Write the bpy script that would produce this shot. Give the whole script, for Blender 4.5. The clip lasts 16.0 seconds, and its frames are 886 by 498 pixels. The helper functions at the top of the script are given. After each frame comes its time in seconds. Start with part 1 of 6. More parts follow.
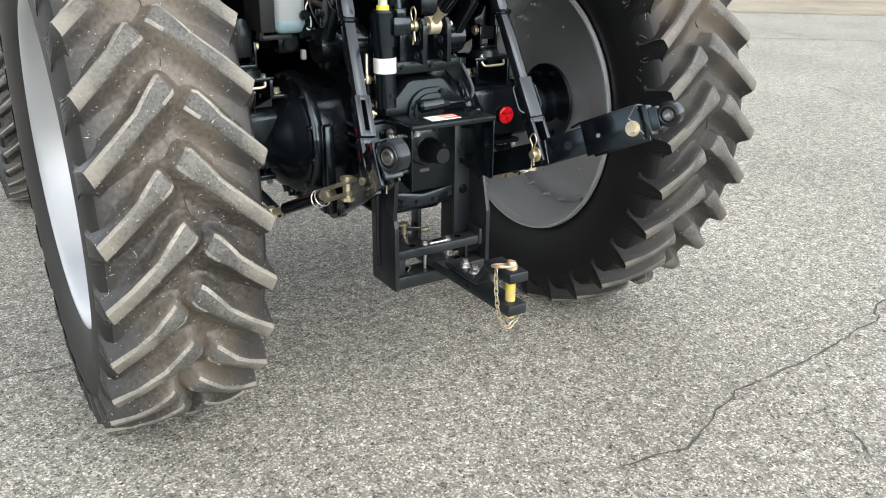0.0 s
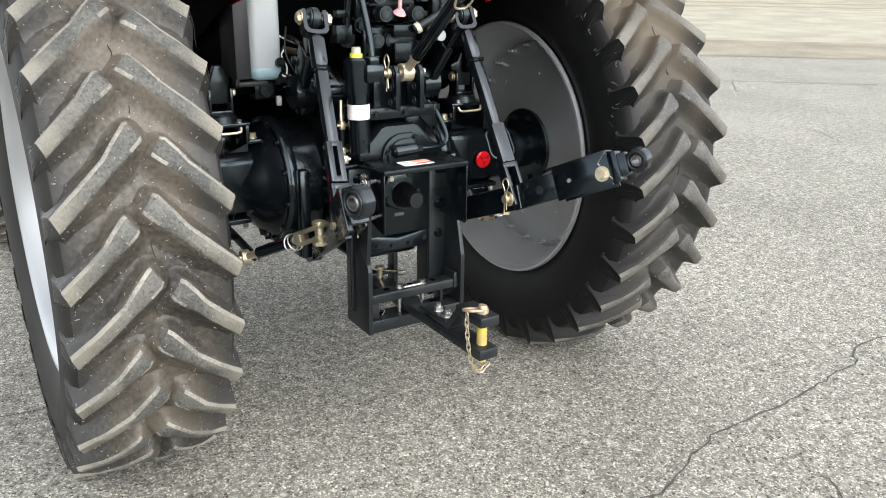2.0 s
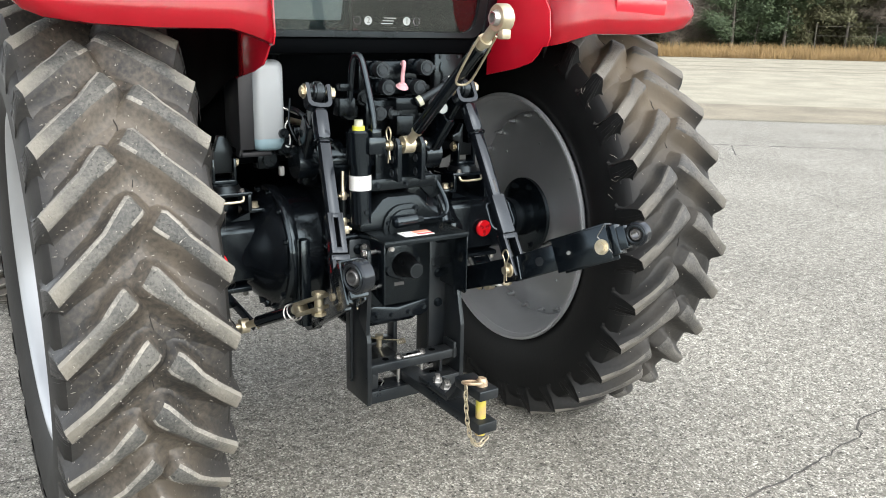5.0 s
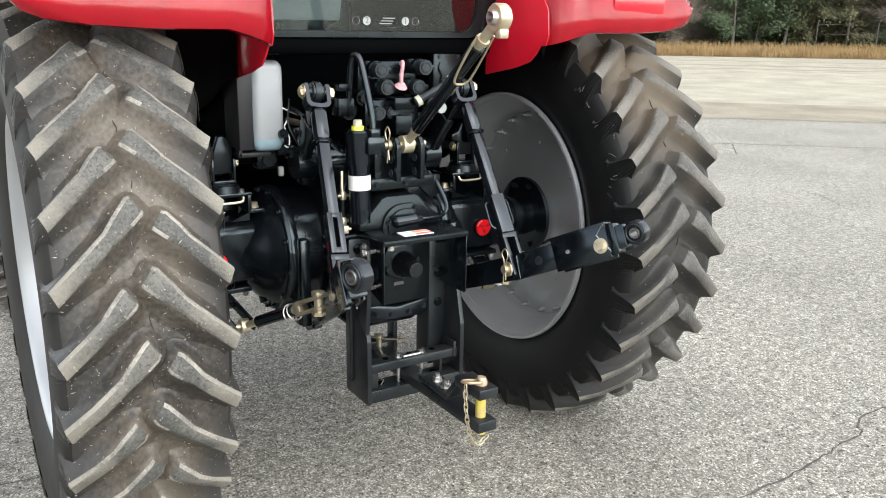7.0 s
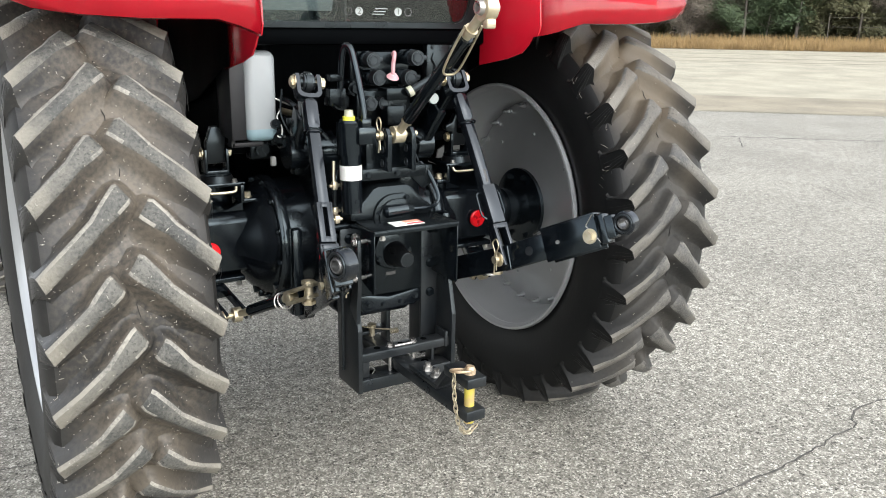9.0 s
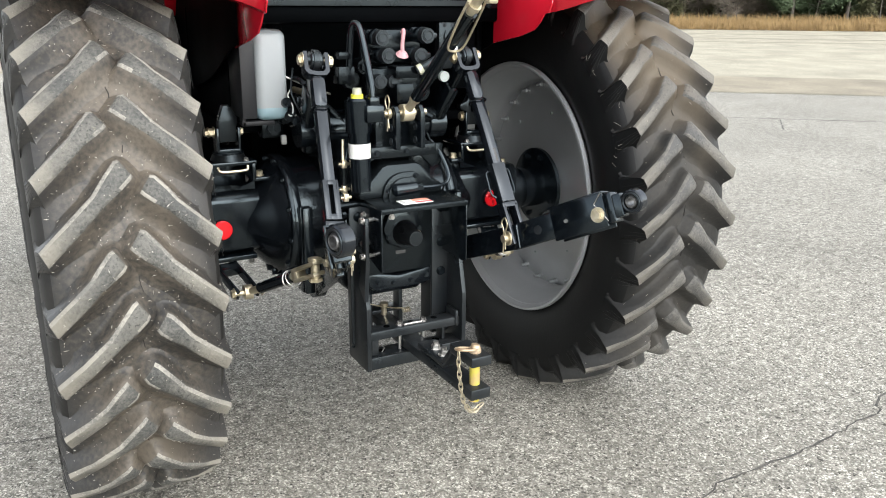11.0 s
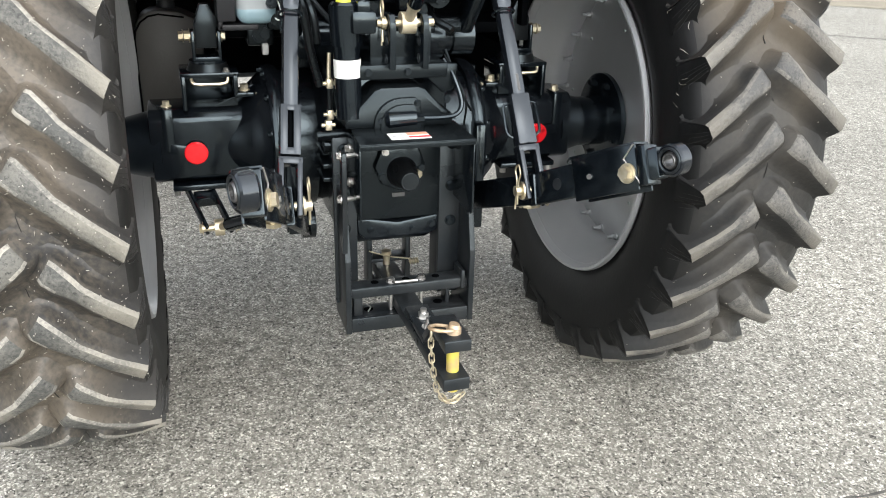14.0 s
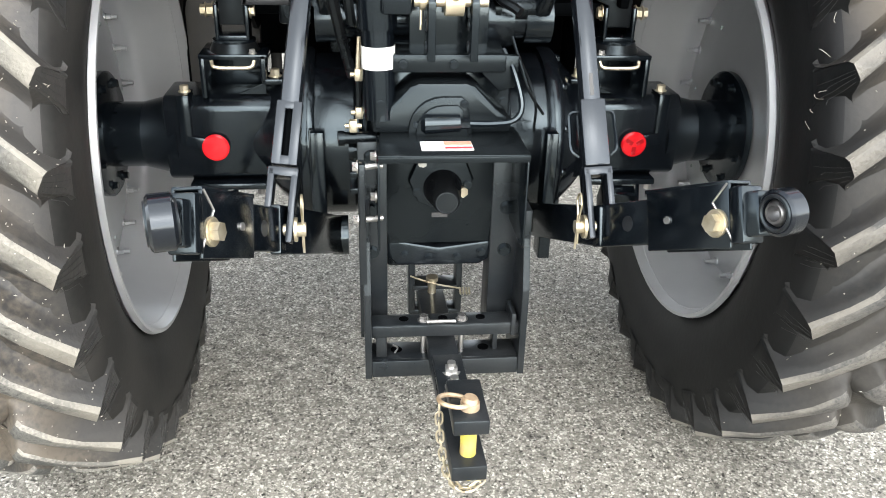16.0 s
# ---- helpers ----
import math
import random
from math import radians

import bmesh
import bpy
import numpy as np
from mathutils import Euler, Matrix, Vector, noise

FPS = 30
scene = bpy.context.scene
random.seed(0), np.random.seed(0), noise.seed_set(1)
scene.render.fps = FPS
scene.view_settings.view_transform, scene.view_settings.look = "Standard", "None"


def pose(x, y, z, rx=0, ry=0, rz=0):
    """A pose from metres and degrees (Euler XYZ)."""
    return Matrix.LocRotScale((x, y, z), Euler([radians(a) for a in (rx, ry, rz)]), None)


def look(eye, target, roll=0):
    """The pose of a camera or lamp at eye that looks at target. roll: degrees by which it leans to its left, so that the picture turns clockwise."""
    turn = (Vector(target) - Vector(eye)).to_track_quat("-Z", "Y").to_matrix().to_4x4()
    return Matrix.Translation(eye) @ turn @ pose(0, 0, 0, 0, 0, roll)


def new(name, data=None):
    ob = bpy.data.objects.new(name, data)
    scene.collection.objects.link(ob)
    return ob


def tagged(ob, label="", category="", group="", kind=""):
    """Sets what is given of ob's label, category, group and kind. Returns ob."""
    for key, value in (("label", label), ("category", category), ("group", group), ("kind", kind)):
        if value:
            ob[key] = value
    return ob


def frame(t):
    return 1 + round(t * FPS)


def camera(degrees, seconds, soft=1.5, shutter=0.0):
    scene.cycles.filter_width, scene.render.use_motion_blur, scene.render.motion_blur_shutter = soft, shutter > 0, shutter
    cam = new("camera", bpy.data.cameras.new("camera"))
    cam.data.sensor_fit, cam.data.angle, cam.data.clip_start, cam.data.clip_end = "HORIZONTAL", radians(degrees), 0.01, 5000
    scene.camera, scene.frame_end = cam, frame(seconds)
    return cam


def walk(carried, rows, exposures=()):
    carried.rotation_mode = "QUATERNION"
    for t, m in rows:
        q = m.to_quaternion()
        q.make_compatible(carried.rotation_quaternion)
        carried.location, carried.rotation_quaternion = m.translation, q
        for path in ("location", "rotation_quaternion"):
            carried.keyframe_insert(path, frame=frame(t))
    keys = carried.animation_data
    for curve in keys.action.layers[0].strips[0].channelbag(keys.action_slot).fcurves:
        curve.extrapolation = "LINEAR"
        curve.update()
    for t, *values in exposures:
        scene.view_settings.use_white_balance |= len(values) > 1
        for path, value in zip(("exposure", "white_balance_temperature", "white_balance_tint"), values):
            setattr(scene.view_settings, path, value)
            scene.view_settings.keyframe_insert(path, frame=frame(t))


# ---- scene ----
cam = camera(56.3, 16.0, soft=1.0)
PATH = [
    (0, (-1.215, -1.907, 1.367), (-0.23, -0.333, 0.622), 0.6),
    (0.5, (-1.171, -1.929, 1.365), (-0.2, -0.355, 0.605), 1.0),
    (1, (-1.161, -1.94, 1.367), (-0.179, -0.368, 0.616), 1.1),
    (1.5, (-1.16, -1.944, 1.371), (-0.169, -0.36, 0.656), 0.8),
    (2, (-1.161, -1.949, 1.383), (-0.153, -0.35, 0.728), 0.7),
    (2.5, (-1.163, -1.951, 1.403), (-0.141, -0.337, 0.812), 1.1),
    (3, (-1.169, -1.952, 1.419), (-0.144, -0.322, 0.878), 1.2),
    (3.5, (-1.163, -1.945, 1.42), (-0.138, -0.31, 0.894), 1.1),
    (4, (-1.158, -1.943, 1.422), (-0.132, -0.308, 0.898), 1.2),
    (6.5, (-1.147, -1.947, 1.42), (-0.128, -0.307, 0.896), 1.0),
    (7, (-1.148, -1.951, 1.421), (-0.128, -0.312, 0.897), 0.9),
    (7.5, (-1.143, -1.954, 1.423), (-0.123, -0.316, 0.894), 0.8),
    (8, (-1.135, -1.958, 1.42), (-0.121, -0.32, 0.881), 0.8),
    (10.5, (-1.054, -2.034, 1.406), (-0.113, -0.357, 0.855), 0.6),
    (11, (-1.027, -2.035, 1.399), (-0.119, -0.349, 0.822), 0.4),
    (11.5, (-0.967, -1.969, 1.397), (-0.083, -0.285, 0.779), 1.2),
    (12, (-0.883, -1.873, 1.394), (-0.025, -0.194, 0.726), 2.4),
    (12.5, (-0.794, -1.814, 1.385), (0.002, -0.12, 0.679), 2.1),
    (13, (-0.665, -1.799, 1.382), (0.002, -0.056, 0.663), 2.0),
    (13.5, (-0.557, -1.799, 1.385), (0.028, -0.038, 0.64), 2.2),
    (14, (-0.484, -1.758, 1.364), (0.073, -0.008, 0.572), 1.6),
    (14.5, (-0.41, -1.665, 1.356), (0.092, 0.072, 0.503), 2.1),
    (15, (-0.355, -1.584, 1.339), (0.057, 0.143, 0.419), 2.2),
    (15.5, (-0.275, -1.495, 1.327), (0.039, 0.254, 0.408), 2.1),
    (16, (-0.16, -1.399, 1.32), (0.037, 0.399, 0.466), 1.5),
]
walk(cam, [(t, look(eye, target, roll)) for t, eye, target, roll in PATH], [(0, 1.88), (12, 1.95), (13.5, 2.04), (15, 2.10), (15.6, 2.14), (16, 2.5)])

# ---- world, sun ----
world = bpy.data.worlds.new("overcast_sky")
scene.world = world
world.use_nodes = True
wn = world.node_tree
sky = wn.nodes.new("ShaderNodeTexSky")
sky.sky_type, sky.sun_disc = "NISHITA", False
sky.sun_elevation, sky.sun_rotation = radians(37), radians(169)
grey = wn.nodes.new("ShaderNodeHueSaturation")
grey.inputs["Saturation"].default_value = 0.28
wn.links.new(sky.outputs[0], grey.inputs["Color"])
wn.links.new(grey.outputs[0], wn.nodes["Background"].inputs[0])
wn.nodes["Background"].inputs[1].default_value = 0.15
sun = new("sun", bpy.data.lights.new("sun", "SUN"))
sun.data.energy, sun.data.angle, sun.data.color = 0.91, radians(130), (1.0, 0.95, 0.82)
sun.matrix_world = look((1.3, -6.8, 5.2), (0, 0, 0))


# ---- materials ----
def material(name, a, b=None, scale=8.0, rough=0.5, metal=0.0, bump=0.0, bump_scale=60.0, fine=0.0, spread=0.15, coat=0.0, gleam=0.5, flecks=0.0, shoulder=None, pits=0.0, tint=(1, 1, 1), dust=None):
    """Two base colours mixed by noise at a coarse and a fine scale, with uneven gloss and a fine relief."""
    m = bpy.data.materials.new(name)
    m.use_nodes = True
    n, l = m.node_tree.nodes, m.node_tree.links
    p = n["Principled BSDF"]
    co = n.new("ShaderNodeTexCoord")
    big, small = n.new("ShaderNodeTexNoise"), n.new("ShaderNodeTexNoise")
    big.inputs["Scale"].default_value, big.inputs["Detail"].default_value = scale, 5
    small.inputs["Scale"].default_value, small.inputs["Detail"].default_value = bump_scale, 4
    l.new(co.outputs["Object"], big.inputs["Vector"])
    l.new(co.outputs["Object"], small.inputs["Vector"])
    add = n.new("ShaderNodeMath")
    add.operation = "MULTIPLY_ADD"
    l.new(small.outputs[0], add.inputs[0])
    add.inputs[1].default_value = fine
    l.new(big.outputs[0], add.inputs[2])
    ramp = n.new("ShaderNodeMapRange")
    ramp.inputs["From Min"].default_value, ramp.inputs["From Max"].default_value = 0.36 + fine / 2, 0.66 + fine / 2
    l.new(add.outputs[0], ramp.inputs["Value"])
    mix = n.new("ShaderNodeMix")
    mix.data_type = "RGBA"
    mix.inputs["A"].default_value, mix.inputs["B"].default_value = (*a, 1), (*(b or a), 1)
    l.new(ramp.outputs[0], mix.inputs["Factor"])
    colour = mix.outputs["Result"]
    if dust:
        # dry dust that has settled on the upper part, in ragged patches
        axis, drift, cover, coat_mix = n.new("ShaderNodeSeparateXYZ"), n.new("ShaderNodeMath"), n.new("ShaderNodeMapRange"), n.new("ShaderNodeMix")
        drift.operation, drift.inputs[1].default_value = "MULTIPLY_ADD", 0.5
        l.new(co.outputs["Object"], axis.inputs[0])
        l.new(big.outputs[0], drift.inputs[0])
        l.new(axis.outputs["Z"], drift.inputs[2])
        cover.inputs["From Min"].default_value, cover.inputs["From Max"].default_value, cover.inputs["To Max"].default_value = 0.46, 0.80, 0.85
        l.new(drift.outputs[0], cover.inputs["Value"])
        coat_mix.data_type = "RGBA"
        coat_mix.inputs["B"].default_value = (*dust, 1)
        l.new(cover.outputs[0], coat_mix.inputs["Factor"])
        l.new(colour, coat_mix.inputs["A"])
        colour = coat_mix.outputs["Result"]
    if pits:
        chew, bite = n.new("ShaderNodeTexNoise"), n.new("ShaderNodeMapRange")
        chew.inputs["Scale"].default_value, chew.inputs["Detail"].default_value, chew.inputs["Roughness"].default_value = 130, 4, 0.7
        l.new(co.outputs["Object"], chew.inputs["Vector"])
        bite.inputs["From Min"].default_value, bite.inputs["From Max"].default_value, bite.inputs["To Max"].default_value = 0.56, 0.66, pits
        l.new(chew.outputs[0], bite.inputs["Value"])
        dark = n.new("ShaderNodeMix")
        dark.data_type = "RGBA"
        dark.inputs["B"].default_value = (0.018, 0.018, 0.018, 1)
        l.new(bite.outputs[0], dark.inputs["Factor"])
        l.new(colour, dark.inputs["A"])
        colour = dark.outputs["Result"]
    if shoulder:
        # dried mud towards the outer ends of the bars; the tread between darkens outwards
        axes, side, blotch, reach = n.new("ShaderNodeSeparateXYZ"), n.new("ShaderNodeMath"), n.new("ShaderNodeMath"), n.new("ShaderNodeMapRange")
        side.operation, blotch.operation = "ABSOLUTE", "MULTIPLY_ADD"
        l.new(co.outputs["Object"], axes.inputs[0])
        l.new(axes.outputs["X"], side.inputs[0])
        l.new(big.outputs[0], blotch.inputs[0])
        blotch.inputs[1].default_value = 0.22
        l.new(side.outputs[0], blotch.inputs[2])
        reach.inputs["From Min"].default_value, reach.inputs["From Max"].default_value, reach.inputs["To Max"].default_value = 0.205, 0.280, 0.86
        l.new(blotch.outputs[0], reach.inputs["Value"])
        mud = n.new("ShaderNodeMix")
        mud.data_type = "RGBA"
        mud.inputs["B"].default_value = (*shoulder, 1)
        l.new(reach.outputs[0], mud.inputs["Factor"])
        l.new(colour, mud.inputs["A"])
        colour = mud.outputs["Result"]
    if flecks:
        # scattered crumbs: a small spot in a few cells only
        bits, choose, near, few, both = n.new("ShaderNodeTexVoronoi"), n.new("ShaderNodeSeparateColor"), n.new("ShaderNodeMath"), n.new("ShaderNodeMath"), n.new("ShaderNodeMath")
        bits.inputs["Scale"].default_value = 75
        l.new(co.outputs["Object"], bits.inputs["Vector"])
        l.new(bits.outputs["Color"], choose.inputs[0])
        near.operation, few.operation, both.operation = "LESS_THAN", "LESS_THAN", "MULTIPLY"
        l.new(bits.outputs["Distance"], near.inputs[0])
        near.inputs[1].default_value = 0.115
        l.new(choose.outputs[0], few.inputs[0])
        few.inputs[1].default_value = flecks * 1.8
        l.new(near.outputs[0], both.inputs[0])
        l.new(few.outputs[0], both.inputs[1])
        pale = n.new("ShaderNodeMix")
        pale.data_type = "RGBA"
        pale.inputs["B"].default_value = (0.27, 0.255, 0.22, 1)
        l.new(both.outputs[0], pale.inputs["Factor"])
        l.new(colour, pale.inputs["A"])
        colour = pale.outputs["Result"]
    l.new(colour, p.inputs["Base Color"])
    gloss = n.new("ShaderNodeMapRange")
    gloss.inputs["To Min"].default_value, gloss.inputs["To Max"].default_value = max(0.03, rough - spread), min(1, rough + spread)
    l.new(big.outputs[0], gloss.inputs["Value"])
    l.new(gloss.outputs[0], p.inputs["Roughness"])
    p.inputs["Metallic"].default_value = metal
    p.inputs["Coat Weight"].default_value = coat
    p.inputs["Specular IOR Level"].default_value = gleam
    p.inputs["Coat Roughness"].default_value = 0.12
    p.inputs["Specular Tint"].default_value = (*tint, 1)
    if bump:
        relief = n.new("ShaderNodeBump")
        relief.inputs["Strength"].default_value, relief.inputs["Distance"].default_value = bump, 0.004
        l.new(small.outputs[0], relief.inputs["Height"])
        l.new(relief.outputs[0], p.inputs["Normal"])
    return m


BLACK = material("black_paint", (0.0014, 0.0021, 0.0031), (0.0034, 0.0046, 0.0062), 5, 0.17, bump=0.02, bump_scale=90, coat=0.08, gleam=0.5, tint=(0.74, 0.91, 1.0))
ROD = material("grey_black_rod_paint", (0.0040, 0.0050, 0.0068), (0.0066, 0.0080, 0.0104), 7, 0.14, bump=0.02, bump_scale=90, gleam=0.50, coat=0.05, tint=(0.82, 0.91, 1.0))
CAST = material("black_painted_casting", (0.0022, 0.0030, 0.0042), (0.0062, 0.0074, 0.0092), 9, 0.17, bump=0.05, bump_scale=140, gleam=0.46, tint=(0.74, 0.91, 1.0))
# near-black, almost glossless: puts the shade of recesses under the cab into colour
DEEP_BLACK = material("near_black_matte", (0.0006, 0.0007, 0.0009), (0.0013, 0.0014, 0.0017), 6, 0.6, bump=0.06, bump_scale=200, gleam=0.02, tint=(0.74, 0.91, 1.0))
COVER = material("satin_black_cover_paint", (0.0042, 0.0054, 0.0063), (0.0068, 0.0083, 0.0093), 6, 0.24, bump=0.04, bump_scale=120, gleam=0.26, spread=0.08, tint=(0.76, 0.92, 1.0))
HITCH = material("dulled_black_hitch_paint", (0.0080, 0.0095, 0.0112), (0.0150, 0.0160, 0.0170), 11, 0.32, bump=0.08, bump_scale=150, fine=0.3, gleam=0.42, tint=(0.80, 0.93, 1.0))
BALL = material("oily_grey_ball_steel", (0.10, 0.10, 0.102), (0.20, 0.20, 0.20), 40, 0.34, metal=0.8)
GREYBOX = material("dark_grey_plastic", (0.0115, 0.0122, 0.0140), (0.0175, 0.0182, 0.0205), 8, 0.5, gleam=0.3)
# darker than the castings: shade of the valve recess put into the colour
DARKFIT = material("shade_darkened_metal", (0.0010, 0.0013, 0.0018), (0.0024, 0.0028, 0.0034), 14, 0.24, bump=0.05, bump_scale=120, gleam=0.26, tint=(0.74, 0.91, 1.0))
CAPS = material("grey_black_rubber_caps", (0.0075, 0.0083, 0.0095), (0.014, 0.0148, 0.0165), 30, 0.34, gleam=0.4, tint=(0.74, 0.91, 1.0))
HOSE = material("rubber_hose", (0.0032, 0.0036, 0.0042), (0.0064, 0.0068, 0.0073), 12, 0.30, gleam=0.36, tint=(0.74, 0.91, 1.0))
SIDE = material("tyre_sidewall", (0.0032, 0.0036, 0.0039), (0.0070, 0.0073, 0.0075), 5, 0.55, bump=0.1, bump_scale=80, gleam=0.22)
SIDE_DUSTY = material("dusty_tyre_sidewall", (0.0095, 0.0095, 0.0092), (0.0230, 0.0218, 0.0200), 5, 0.6, bump=0.1, bump_scale=80, fine=0.2, gleam=0.22)
TREAD = material("dusty_tread", (0.0215, 0.0209, 0.0198), (0.098, 0.0825, 0.0645), 3.8, 0.50, bump=0.25, bump_scale=90, fine=0.55, gleam=0.45, flecks=0.11, shoulder=(0.0195, 0.0198, 0.0202))
TREAD_CLEAN = material("lightly_dusty_tread", (0.0165, 0.0168, 0.0166), (0.0430, 0.0395, 0.0345), 4, 0.52, bump=0.2, bump_scale=90, fine=0.3, gleam=0.26, flecks=0.03, shoulder=(0.0085, 0.0089, 0.0092), dust=(0.108, 0.086, 0.060))
LUG = material("worn_lug_top", (0.046, 0.0470, 0.0445), (0.108, 0.1050, 0.094), 9, 0.62, bump=0.7, bump_scale=150, fine=0.7, gleam=0.4, flecks=0.05, shoulder=(0.182, 0.170, 0.143), pits=0.85)
LUG_CLEAN = material("grey_lug_top", (0.040, 0.0398, 0.0386), (0.104, 0.0985, 0.0880), 8, 0.55, bump=0.6, bump_scale=150, fine=0.5, gleam=0.42, flecks=0.02, shoulder=(0.118, 0.110, 0.095), pits=0.8, dust=(0.076, 0.066, 0.052))
EDGE = material("pale_worn_lug_edge", (0.125, 0.121, 0.111), (0.27, 0.256, 0.224), 14, 0.7, bump=0.5, bump_scale=190, fine=0.7, gleam=0.3, shoulder=(0.20, 0.188, 0.160))
EDGE_CLEAN = material("grey_worn_lug_edge", (0.046, 0.0455, 0.044), (0.128, 0.121, 0.108), 14, 0.65, bump=0.5, bump_scale=190, fine=0.5, gleam=0.3, shoulder=(0.125, 0.117, 0.101))
SCRATCH = material("scuffed_rubber", (0.015, 0.015, 0.0152), (0.032, 0.0315, 0.0305), 30, 0.7)
CRUMB = material("pale_straw_litter", (0.22, 0.205, 0.17), (0.42, 0.40, 0.35), 60, 0.8)
SILVER = material("silver_rim_paint", (0.34, 0.35, 0.36), (0.40, 0.41, 0.42), 4, 0.40, metal=0.45, bump=0.03)
# paler than the rim paint: the highlight along the lip is in this colour
LIP = material("rim_lip_highlight", (0.40, 0.41, 0.42), (0.52, 0.53, 0.54), 20, 0.35, metal=0.4)
DISC = material("grey_wheel_disc_paint", (0.42, 0.43, 0.44), (0.49, 0.50, 0.51), 4, 0.37, metal=0.80, bump=0.03, spread=0.06)
RIMBOLT = material("grey_painted_bolt", (0.40, 0.41, 0.42), (0.47, 0.48, 0.49), 40, 0.40, metal=0.75)
COPPER = material("worn_tan_steel", (0.36, 0.25, 0.15), (0.52, 0.42, 0.30), 40, 0.42, metal=0.5, bump=0.2)
RED = material("red_fender_paint", (0.42, 0.006, 0.017), (0.50, 0.009, 0.023), 3, 0.22, bump=0.03, bump_scale=40, coat=0.5, spread=0.05)
ZINC = material("yellow_zinc", (0.44, 0.38, 0.26), (0.62, 0.56, 0.43), 30, 0.36, metal=0.85, bump=0.1, bump_scale=150)
STEEL = material("bright_steel", (0.40, 0.39, 0.38), (0.56, 0.55, 0.53), 30, 0.3, metal=0.9)
IVORY = material("ivory_zinc_steel", (0.40, 0.345, 0.235), (0.53, 0.475, 0.35), 20, 0.34, metal=0.6, bump=0.1)
TANK = material("white_translucent_plastic", (0.255, 0.285, 0.30), (0.305, 0.33, 0.34), 4, 0.42, spread=0.05)
FLUID = material("pale_blue_fluid_plastic", (0.17, 0.275, 0.325), (0.22, 0.32, 0.36), 6, 0.4, spread=0.05)
PAPER = material("white_sticker", (0.74, 0.74, 0.72), (0.8, 0.8, 0.78), 20, 0.5)
ORANGE = material("orange_red_sticker", (0.66, 0.24, 0.16), (0.72, 0.32, 0.23), 20, 0.5)
INK = material("dark_print", (0.05, 0.05, 0.05), None, 20, 0.6)
FADED = material("faded_pale_print", (0.24, 0.27, 0.26), (0.30, 0.33, 0.32), 40, 0.5)
GREYINK = material("grey_print", (0.28, 0.28, 0.30), None, 40, 0.6)
LENS = material("red_reflector", (0.72, 0.006, 0.012), (0.80, 0.012, 0.018), 60, 0.2, bump=0.08, bump_scale=260)
LENS_DEEP = material("deep_red_reflector", (0.46, 0.004, 0.009), (0.56, 0.008, 0.013), 60, 0.2, bump=0.08, bump_scale=260)
LENS_RIB = material("dark_red_lens_rib", (0.22, 0.002, 0.004), (0.27, 0.003, 0.006), 60, 0.25)
PINK = material("faded_pink_plastic", (0.44, 0.22, 0.24), (0.52, 0.29, 0.31), 20, 0.45)
YELLOW = material("yellow_plastic", (0.58, 0.56, 0.03), (0.64, 0.62, 0.07), 20, 0.45)
CREAM = material("clear_cap_plastic", (0.32, 0.33, 0.24), (0.40, 0.40, 0.31), 20, 0.35)
CRACK = material("crack_fill", (0.030, 0.0285, 0.026), (0.092, 0.087, 0.077), 30, 0.9)
STRAW = material("dry_grass", (0.185, 0.118, 0.046), (0.33, 0.225, 0.098), 1.4, 0.8)
BARK = material("grey_bark", (0.050, 0.044, 0.036), (0.095, 0.085, 0.072), 6, 0.85, bump=0.5, bump_scale=20)
CEDAR = material("cedar_foliage", (0.036, 0.060, 0.025), (0.066, 0.094, 0.040), 1.5, 0.65)
OLIVE = material("olive_foliage", (0.074, 0.078, 0.034), (0.122, 0.116, 0.058), 1.5, 0.65)
TWIG = material("bare_twigs", (0.10, 0.083, 0.064), (0.18, 0.152, 0.120), 2, 0.85)
GLASS = bpy.data.materials.new("window_glass")
GLASS.use_nodes = True
gp = GLASS.node_tree.nodes["Principled BSDF"]
gp.inputs["Base Color"].default_value = (0.60, 0.74, 0.70, 1)
gp.inputs["Roughness"].default_value, gp.inputs["Transmission Weight"].default_value, gp.inputs["IOR"].default_value = 0.02, 1.0, 1.75


